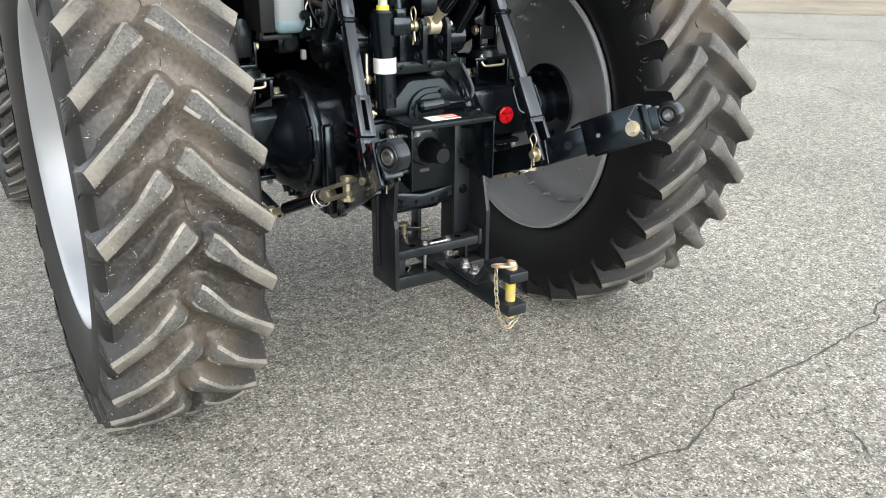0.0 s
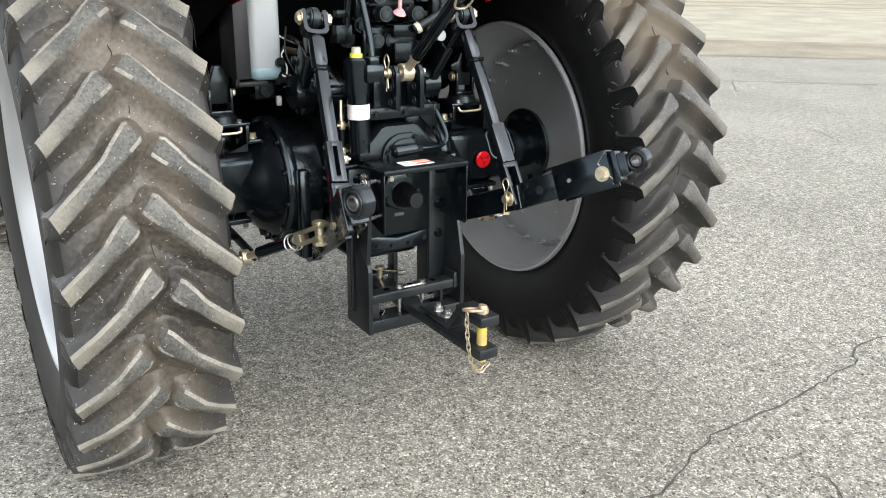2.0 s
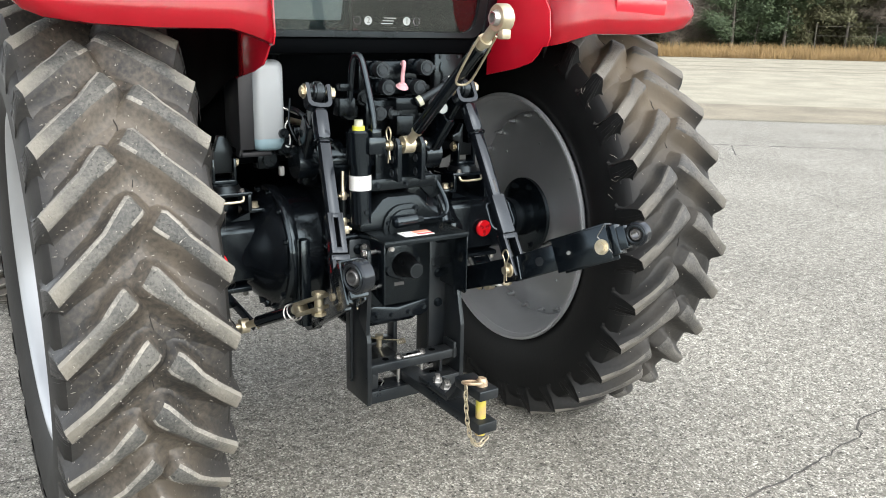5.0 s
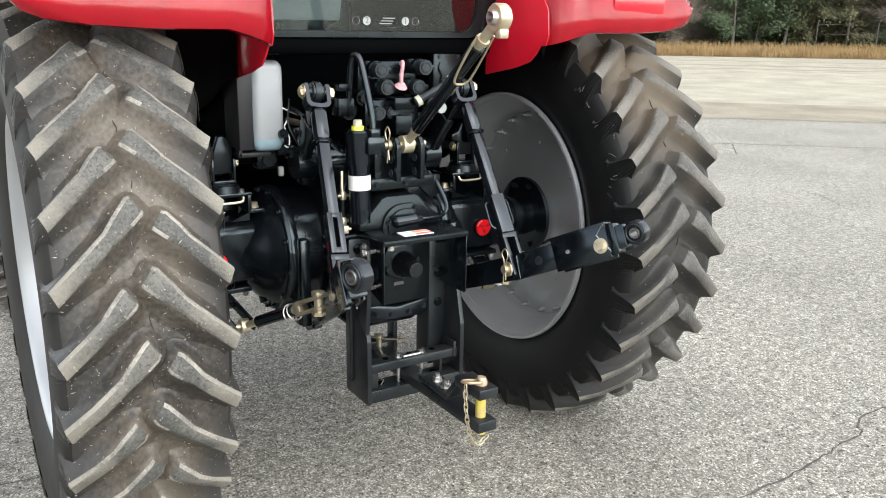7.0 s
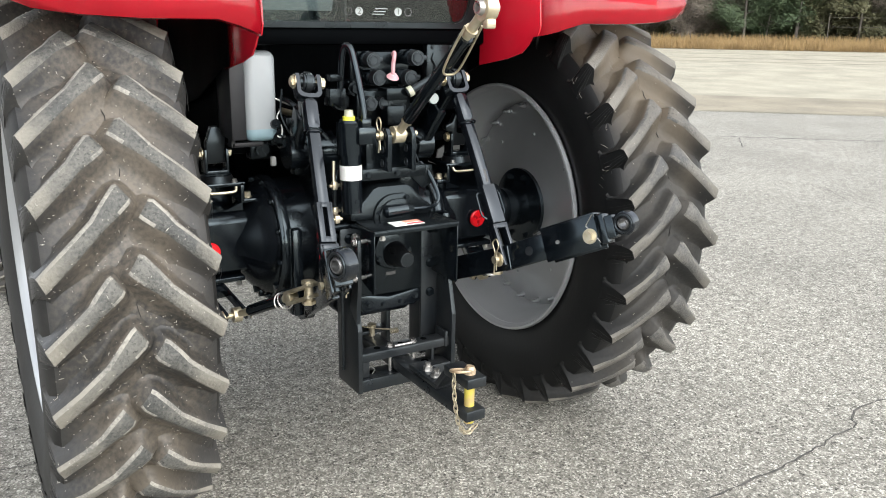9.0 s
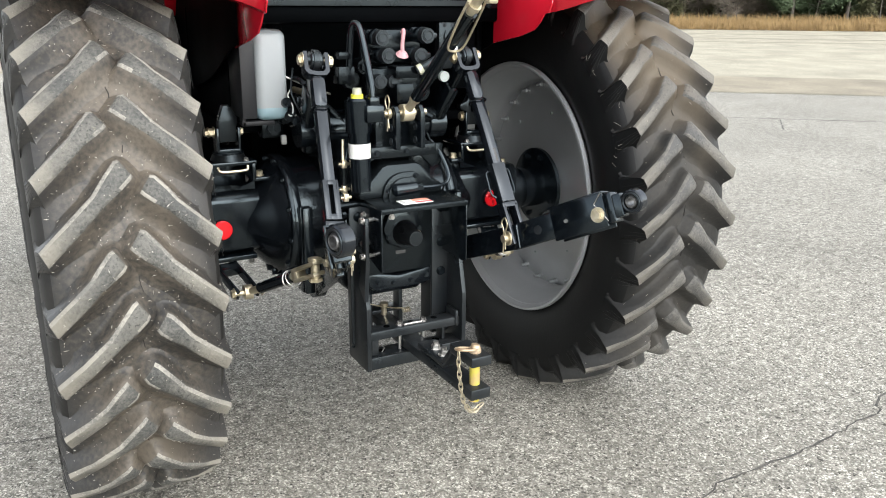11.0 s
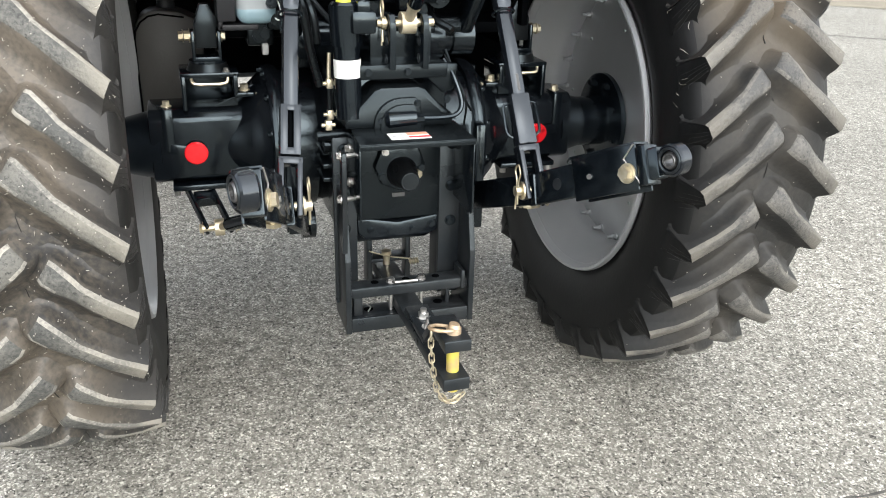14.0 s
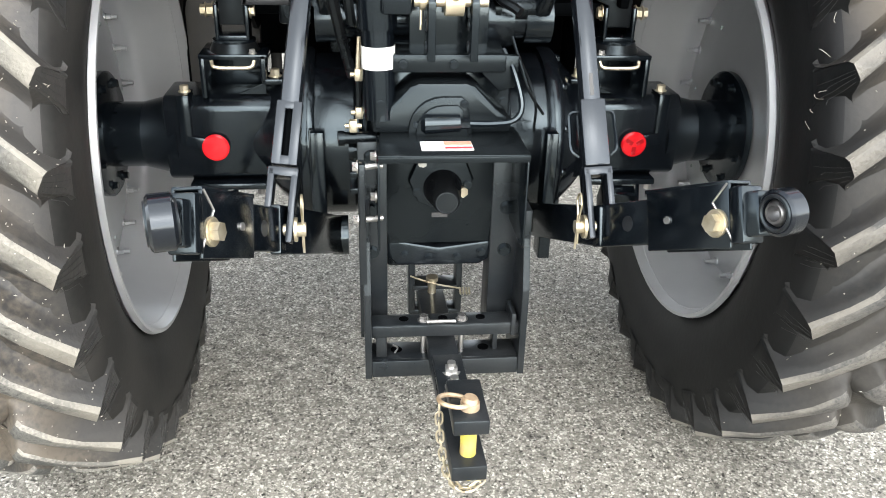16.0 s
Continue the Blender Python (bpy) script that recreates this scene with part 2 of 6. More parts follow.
def paving(name, stones, binder, size, contrast_at, relief, stain, patchy):
    """Stony paving: chips of several greys in a binder, with broad stains."""
    m = bpy.data.materials.new(name)
    m.use_nodes = True
    n, l = m.node_tree.nodes, m.node_tree.links
    p = n["Principled BSDF"]
    co = n.new("ShaderNodeTexCoord")
    warp = n.new("ShaderNodeTexNoise")
    warp.inputs["Scale"].default_value = size * 0.7
    shift = n.new("ShaderNodeVectorMath")
    shift.operation = "MULTIPLY_ADD"
    shift.inputs[1].default_value = (0.9 / size,) * 3
    l.new(co.outputs["Object"], warp.inputs["Vector"])
    l.new(warp.outputs["Color"], shift.inputs[0])
    l.new(co.outputs["Object"], shift.inputs[2])
    cells, edge = n.new("ShaderNodeTexVoronoi"), n.new("ShaderNodeTexVoronoi")
    edge.feature = "DISTANCE_TO_EDGE"
    for v in (cells, edge):
        v.inputs["Scale"].default_value = size
        l.new(shift.outputs[0], v.inputs["Vector"])
    pick = n.new("ShaderNodeSeparateColor")
    l.new(cells.outputs["Color"], pick.inputs[0])
    ramp = n.new("ShaderNodeValToRGB")
    ramp.color_ramp.elements[0].color, ramp.color_ramp.elements[1].color = (*stones[0], 1), (*stones[-1], 1)
    for k, c in enumerate(stones[1:-1], 1):
        ramp.color_ramp.elements.new(contrast_at[k - 1]).color = (*c, 1)
    fine, grain, share, blend = n.new("ShaderNodeTexVoronoi"), n.new("ShaderNodeSeparateColor"), n.new("ShaderNodeMapRange"), n.new("ShaderNodeMix")
    fine.inputs["Scale"].default_value = size * 1.6
    l.new(shift.outputs[0], fine.inputs["Vector"])
    l.new(fine.outputs["Color"], grain.inputs[0])
    share.inputs["From Min"].default_value, share.inputs["From Max"].default_value = 0.40, 0.52
    l.new(warp.outputs[0], share.inputs["Value"])
    l.new(share.outputs[0], blend.inputs["Factor"])
    l.new(pick.outputs[0], blend.inputs["A"])
    l.new(grain.outputs[1], blend.inputs["B"])
    l.new(blend.outputs["Result"], ramp.inputs[0])
    gap = n.new("ShaderNodeMapRange")
    gap.inputs["From Min"].default_value, gap.inputs["From Max"].default_value = 0.0, 0.10
    l.new(edge.outputs["Distance"], gap.inputs["Value"])
    mix = n.new("ShaderNodeMix")
    mix.data_type = "RGBA"
    mix.inputs["A"].default_value = (*binder, 1)
    l.new(gap.outputs[0], mix.inputs["Factor"])
    l.new(ramp.outputs[0], mix.inputs["B"])
    broad = n.new("ShaderNodeTexNoise")
    broad.inputs["Scale"].default_value, broad.inputs["Detail"].default_value = 0.9, 6
    l.new(co.outputs["Object"], broad.inputs["Vector"])
    tone = n.new("ShaderNodeMapRange")
    tone.inputs["From Min"].default_value, tone.inputs["From Max"].default_value = 0.3, 0.7
    tone.inputs["To Min"].default_value, tone.inputs["To Max"].default_value = 1 - stain, 1 + stain
    l.new(broad.outputs[0], tone.inputs["Value"])
    clump, heap, both = n.new("ShaderNodeTexNoise"), n.new("ShaderNodeMapRange"), n.new("ShaderNodeMath")
    clump.inputs["Scale"].default_value, clump.inputs["Detail"].default_value, clump.inputs["Roughness"].default_value = size * 0.20, 5, 0.75
    l.new(co.outputs["Object"], clump.inputs["Vector"])
    heap.inputs["From Min"].default_value, heap.inputs["From Max"].default_value = 0.34, 0.66
    heap.inputs["To Min"].default_value, heap.inputs["To Max"].default_value = 1 - patchy, 1 + patchy
    l.new(clump.outputs[0], heap.inputs["Value"])
    both.operation = "MULTIPLY"
    l.new(heap.outputs[0], both.inputs[0])
    l.new(tone.outputs[0], both.inputs[1])
    out = n.new("ShaderNodeVectorMath")
    out.operation = "SCALE"
    l.new(mix.outputs["Result"], out.inputs[0])
    l.new(both.outputs[0], out.inputs["Scale"])
    l.new(out.outputs[0], p.inputs["Base Color"])
    p.inputs["Roughness"].default_value, p.inputs["Specular IOR Level"].default_value = 0.85, 0.32
    bump = n.new("ShaderNodeBump")
    bump.inputs["Strength"].default_value, bump.inputs["Distance"].default_value = relief, 0.004
    l.new(gap.outputs[0], bump.inputs["Height"])
    l.new(bump.outputs[0], p.inputs["Normal"])
    return m


ASPHALT = paving("worn_aggregate_asphalt", [(0.024, 0.0228, 0.0195), (0.170, 0.162, 0.139), (0.290, 0.277, 0.240), (0.62, 0.598, 0.530)], (0.130, 0.1235, 0.106), 104, (0.20, 0.64), 0.6, 0.12, 0.32)
CONCRETE = paving("pale_concrete", [(0.228, 0.213, 0.163), (0.290, 0.269, 0.207), (0.326, 0.303, 0.234), (0.372, 0.346, 0.269)], (0.240, 0.221, 0.170), 60, (0.3, 0.7), 0.15, 0.20, 0.10)
ROADBAND = paving("dusty_concrete", [(0.172, 0.150, 0.110), (0.209, 0.184, 0.136), (0.242, 0.214, 0.160), (0.279, 0.249, 0.188)], (0.177, 0.156, 0.116), 60, (0.3, 0.7), 0.15, 0.24, 0.10)


# ---- mesh helpers ----
def plate(bm, outline, at, along, across, thick):
    """A flat plate of any outline in the plane of two directions, thick to both sides of it."""
    up = Vector(along).cross(Vector(across)).normalized() * thick / 2
    one = [bm.verts.new(Vector(at) + Vector(along) * p + Vector(across) * q + up) for p, q in outline]
    two = [bm.verts.new(Vector(at) + Vector(along) * p + Vector(across) * q - up) for p, q in outline]
    faces = [bm.faces.new(one), bm.faces.new(two[::-1])]
    for k in range(len(outline)):
        j = (k + 1) % len(outline)
        faces.append(bm.faces.new((one[k], two[k], two[j], one[j])))
    bmesh.ops.recalc_face_normals(bm, faces=faces)


def spin(ahead):
    return Vector(ahead).to_track_quat("Z", "Y").to_matrix().to_4x4()


def box(bm, c, s, bev=0.0, turn=None, seg=2):
    m = Matrix.Translation(c) @ (turn or Matrix()) @ Matrix.Diagonal((*s, 1))
    made = bmesh.ops.create_cube(bm, size=1, matrix=m)["verts"]
    if bev:
        edges = {e for v in made for e in v.link_edges}
        bmesh.ops.bevel(bm, geom=list(edges), offset=min(bev, min(s) * 0.45), segments=seg, affect="EDGES", profile=0.5)


def cyl(bm, p, q, r, r2=None, n=20, caps=True):
    p, q = Vector(p), Vector(q)
    m = Matrix.Translation((p + q) / 2) @ spin(q - p)
    bmesh.ops.create_cone(bm, cap_ends=caps, segments=n, radius1=r, radius2=r if r2 is None else r2, depth=(q - p).length, matrix=m)


def beam(bm, p, q, w, h, bev=0.003, side=None):
    """A bar from p to q, w wide along the given side direction (level by default), h high."""
    p, q = Vector(p), Vector(q)
    a = (q - p).normalized()
    s = Vector(side) if side else a.cross(Vector((0, 0, 1)))
    s = (s - a * s.dot(a)).normalized()
    u = s.cross(a)
    turn = Matrix((s, a, u)).transposed().to_4x4()
    box(bm, (p + q) / 2, (w, (q - p).length, h), bev, turn)


def smooth(pts, n=5):
    pts = [Vector(p) for p in pts]
    full = [2 * pts[0] - pts[1], *pts, 2 * pts[-1] - pts[-2]]
    out = []
    for a, b, c, d in zip(full, full[1:], full[2:], full[3:]):
        for k in range(n):
            t = k / n
            out.append(0.5 * (2 * b + (c - a) * t + (2 * a - 5 * b + 4 * c - d) * t * t + (3 * b - a - 3 * c + d) * t ** 3))
    return out + [pts[-1]]


def tube(bm, pts, r, n=8, closed=False, taper=1.0):
    pts = [Vector(p) for p in pts]
    rings, count = [], len(pts)
    normal = None
    for i, p in enumerate(pts):
        if closed:
            a = (pts[(i + 1) % count] - pts[i - 1]).normalized()
        else:
            a = (pts[min(i + 1, count - 1)] - pts[max(i - 1, 0)]).normalized()
        normal = a.orthogonal() if normal is None else normal - a * normal.dot(a)
        normal.normalize()
        side = a.cross(normal)
        rr = r * (1 + (taper - 1) * i / max(1, count - 1))
        rings.append([bm.verts.new(p + rr * (math.cos(6.2832 * k / n) * normal + math.sin(6.2832 * k / n) * side)) for k in range(n)])
    for i in range(count if closed else count - 1):
        a, b = rings[i], rings[(i + 1) % count]
        for k in range(n):
            bm.faces.new((a[k], a[(k + 1) % n], b[(k + 1) % n], b[k]))
    if not closed:
        bm.faces.new(rings[0][::-1])
        bm.faces.new(rings[-1])


def ring(bm, c, axis, big, small, n=24, m=8):
    turn = spin(axis)
    tube(bm, [Vector(c) + turn @ Vector((big * math.cos(6.2832 * k / n), big * math.sin(6.2832 * k / n), 0)) for k in range(n)], small, m, closed=True)


def lathe(bm, prof, c, n=72, closed=False, flip=1):
    """Turns a profile of (offset along x, radius) round the x axis through c."""
    c = Vector(c)
    rows = [[bm.verts.new(c + Vector((flip * o, r * math.cos(6.2832 * k / n), r * math.sin(6.2832 * k / n)))) for k in range(n)] for o, r in prof]
    for a, b in zip(rows, rows[1:] + ([rows[0]] if closed else [])):
        for k in range(n):
            bm.faces.new((a[k], a[(k + 1) % n], b[(k + 1) % n], b[k]))


def prism(bm, poly, axis, a, b, bev=0.0):
    """Extrudes a polygon along an axis; the polygon's pairs are the other two coordinates in their order."""
    def at(p, v):
        q = list(p)
        q.insert("xyz".index(axis), v)
        return bm.verts.new(q)
    one, two = [at(p, a) for p in poly], [at(p, b) for p in poly]
    faces = [bm.faces.new(one), bm.faces.new(two[::-1])]
    for k in range(len(poly)):
        faces.append(bm.faces.new((one[k], two[k], two[(k + 1) % len(poly)], one[(k + 1) % len(poly)])))
    bmesh.ops.recalc_face_normals(bm, faces=faces)
    if bev:
        bmesh.ops.bevel(bm, geom=list({e for f in faces for e in f.edges}), offset=bev, segments=2, affect="EDGES", profile=0.5)


def bolt(bm, p, way, r=0.008, h=0.007, washer=True):
    p, way = Vector(p), Vector(way).normalized()
    if washer:
        cyl(bm, p, p + way * 0.002, r * 1.35, n=14)
    cyl(bm, p + way * 0.002, p + way * (0.002 + h), r, n=6)


def world_of(ob):
    return ob.location + (world_of(ob.parent) if ob.parent else Vector())


def part(name, bm, mat, parent=None, label="", angle=38, category="", kind="", group=""):
    """One mesh object from a bmesh in world places, its origin in its middle, under a thing or a part."""
    bmesh.ops.recalc_face_normals(bm, faces=bm.faces[:])
    me = bpy.data.meshes.new(name)
    co = np.array([v.co for v in bm.verts])
    mid = Vector((co.min(0) + co.max(0)) / 2)
    bmesh.ops.translate(bm, verts=bm.verts[:], vec=-mid)
    bm.to_mesh(me)
    bm.free()
    for m in mat if isinstance(mat, (list, tuple)) else [mat]:
        me.materials.append(m)
    me.polygons.foreach_set("use_smooth", [True] * len(me.polygons))
    me.set_sharp_from_angle(angle=radians(angle))
    ob = new(name, me)
    if parent:
        ob.parent = parent
        ob.location = mid - world_of(parent)
    else:
        ob.location = mid
    return tagged(ob, label, category, group, kind)


def made(fill, *args, **kw):
    bm = bmesh.new()
    fill(bm, *args, **kw)
    return bm


def B():
    return bmesh.new()


# ---- ground ----
ALONG, ACROSS = Vector((0.7786, -0.6277, 0)), Vector((0.6277, 0.7786, 0))


def strip(u0, u1, v0, v1, z):
    """A level sheet between two distances across, and two along."""
    bm = B()
    q = [ACROSS * u + ALONG * v + Vector((0, 0, z)) for u, v in ((u0, v0), (u0, v1), (u1, v1), (u1, v0))]
    bm.faces.new([bm.verts.new(p) for p in q])
    return bm


part("ground", strip(-700, 1200, -900, 900, 0), ASPHALT, label="worn grey asphalt yard with exposed pale stone chips", category="ground", kind="structure")
part("road", strip(11.84, 45.0, -300, 300, 0.004), CONCRETE, label="pale weathered concrete lane across the yard", category="road", kind="structure")
part("road_band", strip(11.9, 14.9, -300, 300, 0.008), ROADBAND, label="dusty brownish strip along the edge of the concrete lane", category="road", kind="structure")


for u0, u1, tag in ((29.6, 30.1, "faint dark tyre track along the concrete lane"), (32.6, 33.3, "faint dark tyre track along the concrete lane"), (37.5, 38.0, "faint dark tyre track along the concrete lane")):
    part("tyre_track", strip(u0, u1, -300, 300, 0.008), ROADBAND, label=tag, category="tyre track", kind="structure")


def crack(points, width, seed, label):
    rnd = random.Random(seed)
    pts = []
    for a, b in zip(points, points[1:]):
        steps = max(2, int(math.dist(a, b) / 0.035))
        pts += [(a[0] + (b[0] - a[0]) * k / steps + rnd.gauss(0, 0.004), a[1] + (b[1] - a[1]) * k / steps + rnd.gauss(0, 0.004)) for k in range(steps)]
    pts.append(points[-1])
    bm = B()
    rows = []
    for i, p in enumerate(pts):
        a, b = Vector(pts[max(0, i - 1)]), Vector(pts[min(len(pts) - 1, i + 1)])
        d = (b - a).normalized()
        w = width * rnd.uniform(0.35, 1.0) / 2 * min(1, 0.25 + min(i, len(pts) - 1 - i) / 4)
        rows.append([bm.verts.new((p[0] - d.y * w, p[1] + d.x * w, 0.0025)), bm.verts.new((p[0] + d.y * w, p[1] - d.x * w, 0.0025))])
    for a, b in zip(rows, rows[1:]):
        bm.faces.new((a[0], a[1], b[1], b[0]))
    part("crack", bm, CRACK, label=label, category="crack", kind="structure")


crack([(0.15, -0.60), (0.29, -0.61), (0.39, -0.629), (0.529, -0.581), (0.611, -0.54), (0.754, -0.499), (1.002, -0.489), (1.268, -0.468), (1.446, -0.445), (1.59, -0.433), (1.72, -0.354), (1.812, -0.345), (1.936, -0.358), (2.25, -0.30), (2.45, -0.235), (3.1, -0.05)], 0.0095, 3, "thin dark crack wandering over the asphalt")
crack([(0.856, -0.794), (0.853, -0.831), (0.795, -0.921), (0.74, -1.01)], 0.006, 4, "hairline crack in the asphalt")
crack([(-1.5, 0.76), (-1.195, 0.747), (-1.097, 0.745), (-0.98, 0.73), (-0.7, 0.75)], 0.008, 5, "hairline crack in the asphalt beside the tyre")
crack([(5.57, 2.67), (5.51, 2.41), (5.24, 2.01), (5.0, 1.4)], 0.010, 6, "faint crack in the asphalt further off")
SEAM = [ACROSS * 8.73 + ALONG * v for v in (-14, -6, 0, 3, 6, 9, 14, 22)]
crack([(p.x, p.y) for p in SEAM], 0.048, 7, "long straight joint line in the asphalt")
crack([(p.x, p.y) for p in (ACROSS * 8.73 + ALONG * 2.70, ACROSS * 7.75 + ALONG * 2.55)], 0.02, 8, "short crack running off the joint line")

# dark grit and crumbs lying loose on the yard
rnd = random.Random(41)
bm = B()
for k in range(620):
    x, y, r = rnd.uniform(-2.2, 3.4), rnd.uniform(-1.9, 3.2), rnd.choice((0.0022, 0.003, 0.0035, 0.0045, 0.006)) * rnd.uniform(0.8, 1.3)
    a, n = rnd.uniform(0, 6.283), 5
    ringv = [bm.verts.new((x + r * rnd.uniform(0.7, 1.3) * math.cos(a + 6.283 * j / n), y + r * rnd.uniform(0.5, 1.0) * math.sin(a + 6.283 * j / n), 0.0004)) for j in range(n)]
    tip = bm.verts.new((x + r * 0.2, y, r * 0.8))
    for j in range(n):
        bm.faces.new((ringv[j], ringv[(j + 1) % n], tip))
part("loose_grit", bm, material("dark_grit", (0.035, 0.032, 0.027), (0.085, 0.078, 0.066), 30, 0.85), label="dark loose grit scattered over the asphalt", category="grit", kind="stuff")

# ---- tractor ----
AXLE_Y, AXLE_Z = 0.49, 0.731
tractor = new("tractor")
tractor.location = (0, AXLE_Y, 0)
tagged(tractor, "red farm tractor with black running gear standing on asphalt", "tractor")


CARCASS = [(0.0, 0.703), (0.07, 0.702), (0.14, 0.697), (0.172, 0.686), (0.185, 0.664), (0.191, 0.632), (0.194, 0.565), (0.182, 0.50), (0.160, 0.452), (0.140, 0.435)]


def carcass_radius(x):
    for (x0, r0), (x1, r1) in zip(CARCASS[:5], CARCASS[1:6]):
        if x <= x1:
            return r0 + (r1 - r0) * (x - x0) / (x1 - x0)
    return 0.632


def lug(bm, c, sgn, theta, long, rise, end):
    """One tread bar: a flat end face on the shoulder, a straight bar rising to its blunt nose past the middle, a steep upper and a broad lower flank."""
    rows = [(0.1945, -0.012, 0.054, 0.640), (0.1925, -0.006, 0.045, 0.668), (0.1885, -0.002, 0.040, 0.702), (0.181, 0.0, 0.037, 0.733), (0.122, 0.056, 0.031, 0.742)]
    rows += [(0.064, 0.112, 0.029, 0.747), (0.032, 0.146, 0.040, 0.748), (0.008, 0.173, 0.046, 0.747), (0.0, 0.180, 0.041, 0.738), (-0.010, 0.188, 0.046, 0.712), (-0.020, 0.196, 0.036, 0.702)] if long else [(0.088, 0.090, 0.029, 0.746), (0.066, 0.112, 0.039, 0.747), (0.044, 0.135, 0.045, 0.746), (0.036, 0.142, 0.040, 0.738), (0.026, 0.150, 0.045, 0.712), (0.016, 0.158, 0.036, 0.702)]
    upper = ((0.034, 0.0), (0.020, 0.05), (0.011, 0.22), (0.005, 0.60), (0.0006, 0.88), (-0.0075, 1.0))
    lower = ((0.060, 0.0), (0.040, 0.06), (0.025, 0.24), (0.011, 0.64), (0.0010, 0.89), (-0.0065, 1.0))
    sect = []
    for i, (x, arc, top, rt) in enumerate(rows):
        top *= 1.14 if i > 3 else 1
        a, b = rows[max(0, i - 1)], rows[min(len(rows) - 1, i + 1)]
        d = Vector((b[0] - a[0], rise * (b[1] - a[1]))).normalized()
        nrm = Vector((0, -1)) if i < 3 else Vector((-0.4, -0.92)) if i == 3 else Vector((-0.55, -0.83)) if i > 6 else Vector((-d.y, d.x))
        ringv = []
        for e in (-1, 1):
            for off, up in upper if e < 0 else lower[::-1]:
                off *= (0.22, 0.30, 0.42, 0.72)[i] if i < 4 else 1
                px, pa = x + e * nrm.x * (top / 2 + off), rise * arc + e * nrm.y * (top / 2 + off)
                px = min(px, 0.1955)
                low = carcass_radius(abs(px)) - 0.002
                r = low + max(0.0, rt - low) * up
                if up == 1.0 and i > 3:
                    r += 0.0012 * math.sin(37 * px + 11 * theta)
                th = theta + pa / 0.745
                ringv.append(bm.verts.new((c.x + sgn * px, c.y - r * math.cos(th), max(c.z + r * math.sin(th), 0.0))))
        sect.append(ringv)
    for i, (a, b) in enumerate(zip(sect, sect[1:])):
        for k in range(11):
            f = bm.faces.new((a[k], a[k + 1], b[k + 1], b[k]))
            f.material_index = end if i < 3 else 1 if i > 7 else {4: 3, 5: 2, 6: 3 if i > 5 else 2}.get(k, 1)
    for e in (sect[0], sect[-1][::-1]):
        bm.faces.new(e).material_index = 0


def tyre_mesh(c, phase, rise):
    bm = B()
    c = Vector(c)
    prof = [(-x, r) for x, r in CARCASS[::-1]] + CARCASS[1:]
    lathe(bm, prof, c, 120)
    bm.faces.ensure_lookup_table()
    for f in bm.faces:
        m = f.calc_center_median() - c
        f.material_index = 1 if math.hypot(m.y, m.z) > 0.680 else 0

    def on(x, r, a):
        return Vector((c.x + x, c.y - r * math.cos(a), c.z + r * math.sin(a)))

    def lines(paths, thick, index):
        n0 = len(bm.faces)
        for p in paths:
            tube(bm, p, thick, 4)
        bm.faces.ensure_lookup_table()
        for f in bm.faces[n0:]:
            f.material_index = index

    rnd = random.Random(8)
    for sgn in (1, -1):
        inner = sgn * c.x < 0
        for k in range(30):
            th = radians(phase + 12 * k)
            long = (k % 2 == 1) == inner
            lug(bm, c, sgn, th, long, rise, 0 if c.x > 0 else 1)
            # moulded lines fanning over the end face of the bar
            fan = []
            for j in range(6 if c.x < 0 else 4 if sgn < 0 else 0):
                s0 = -0.017 + 0.0066 * j + rnd.uniform(-0.001, 0.001)
                fan.append([on(sgn * (0.1822 + 0.0133 * f ** 0.75), 0.733 - (0.060 + 0.03 * rnd.random()) * f, th + (s0 + f * (1.1 * s0 - 0.012)) / 0.745) for f in (0.02, 0.35, 0.7, 1.0)])
            lines(fan, 0.0005 if c.x < 0 else 0.00035, 4)
            if long:
                # thin flash line trailing from the nose along the middle
                lines([[on(sgn * (0.004 + 0.003 * math.sin(1.7 * j + k)), 0.7035, th + (0.150 * rise - 0.016 * j) / 0.745) for j in range(5 + k % 3)]], 0.0013, 0)
    for v in bm.verts:
        v.co.z = max(v.co.z, 0.001)
    return bm


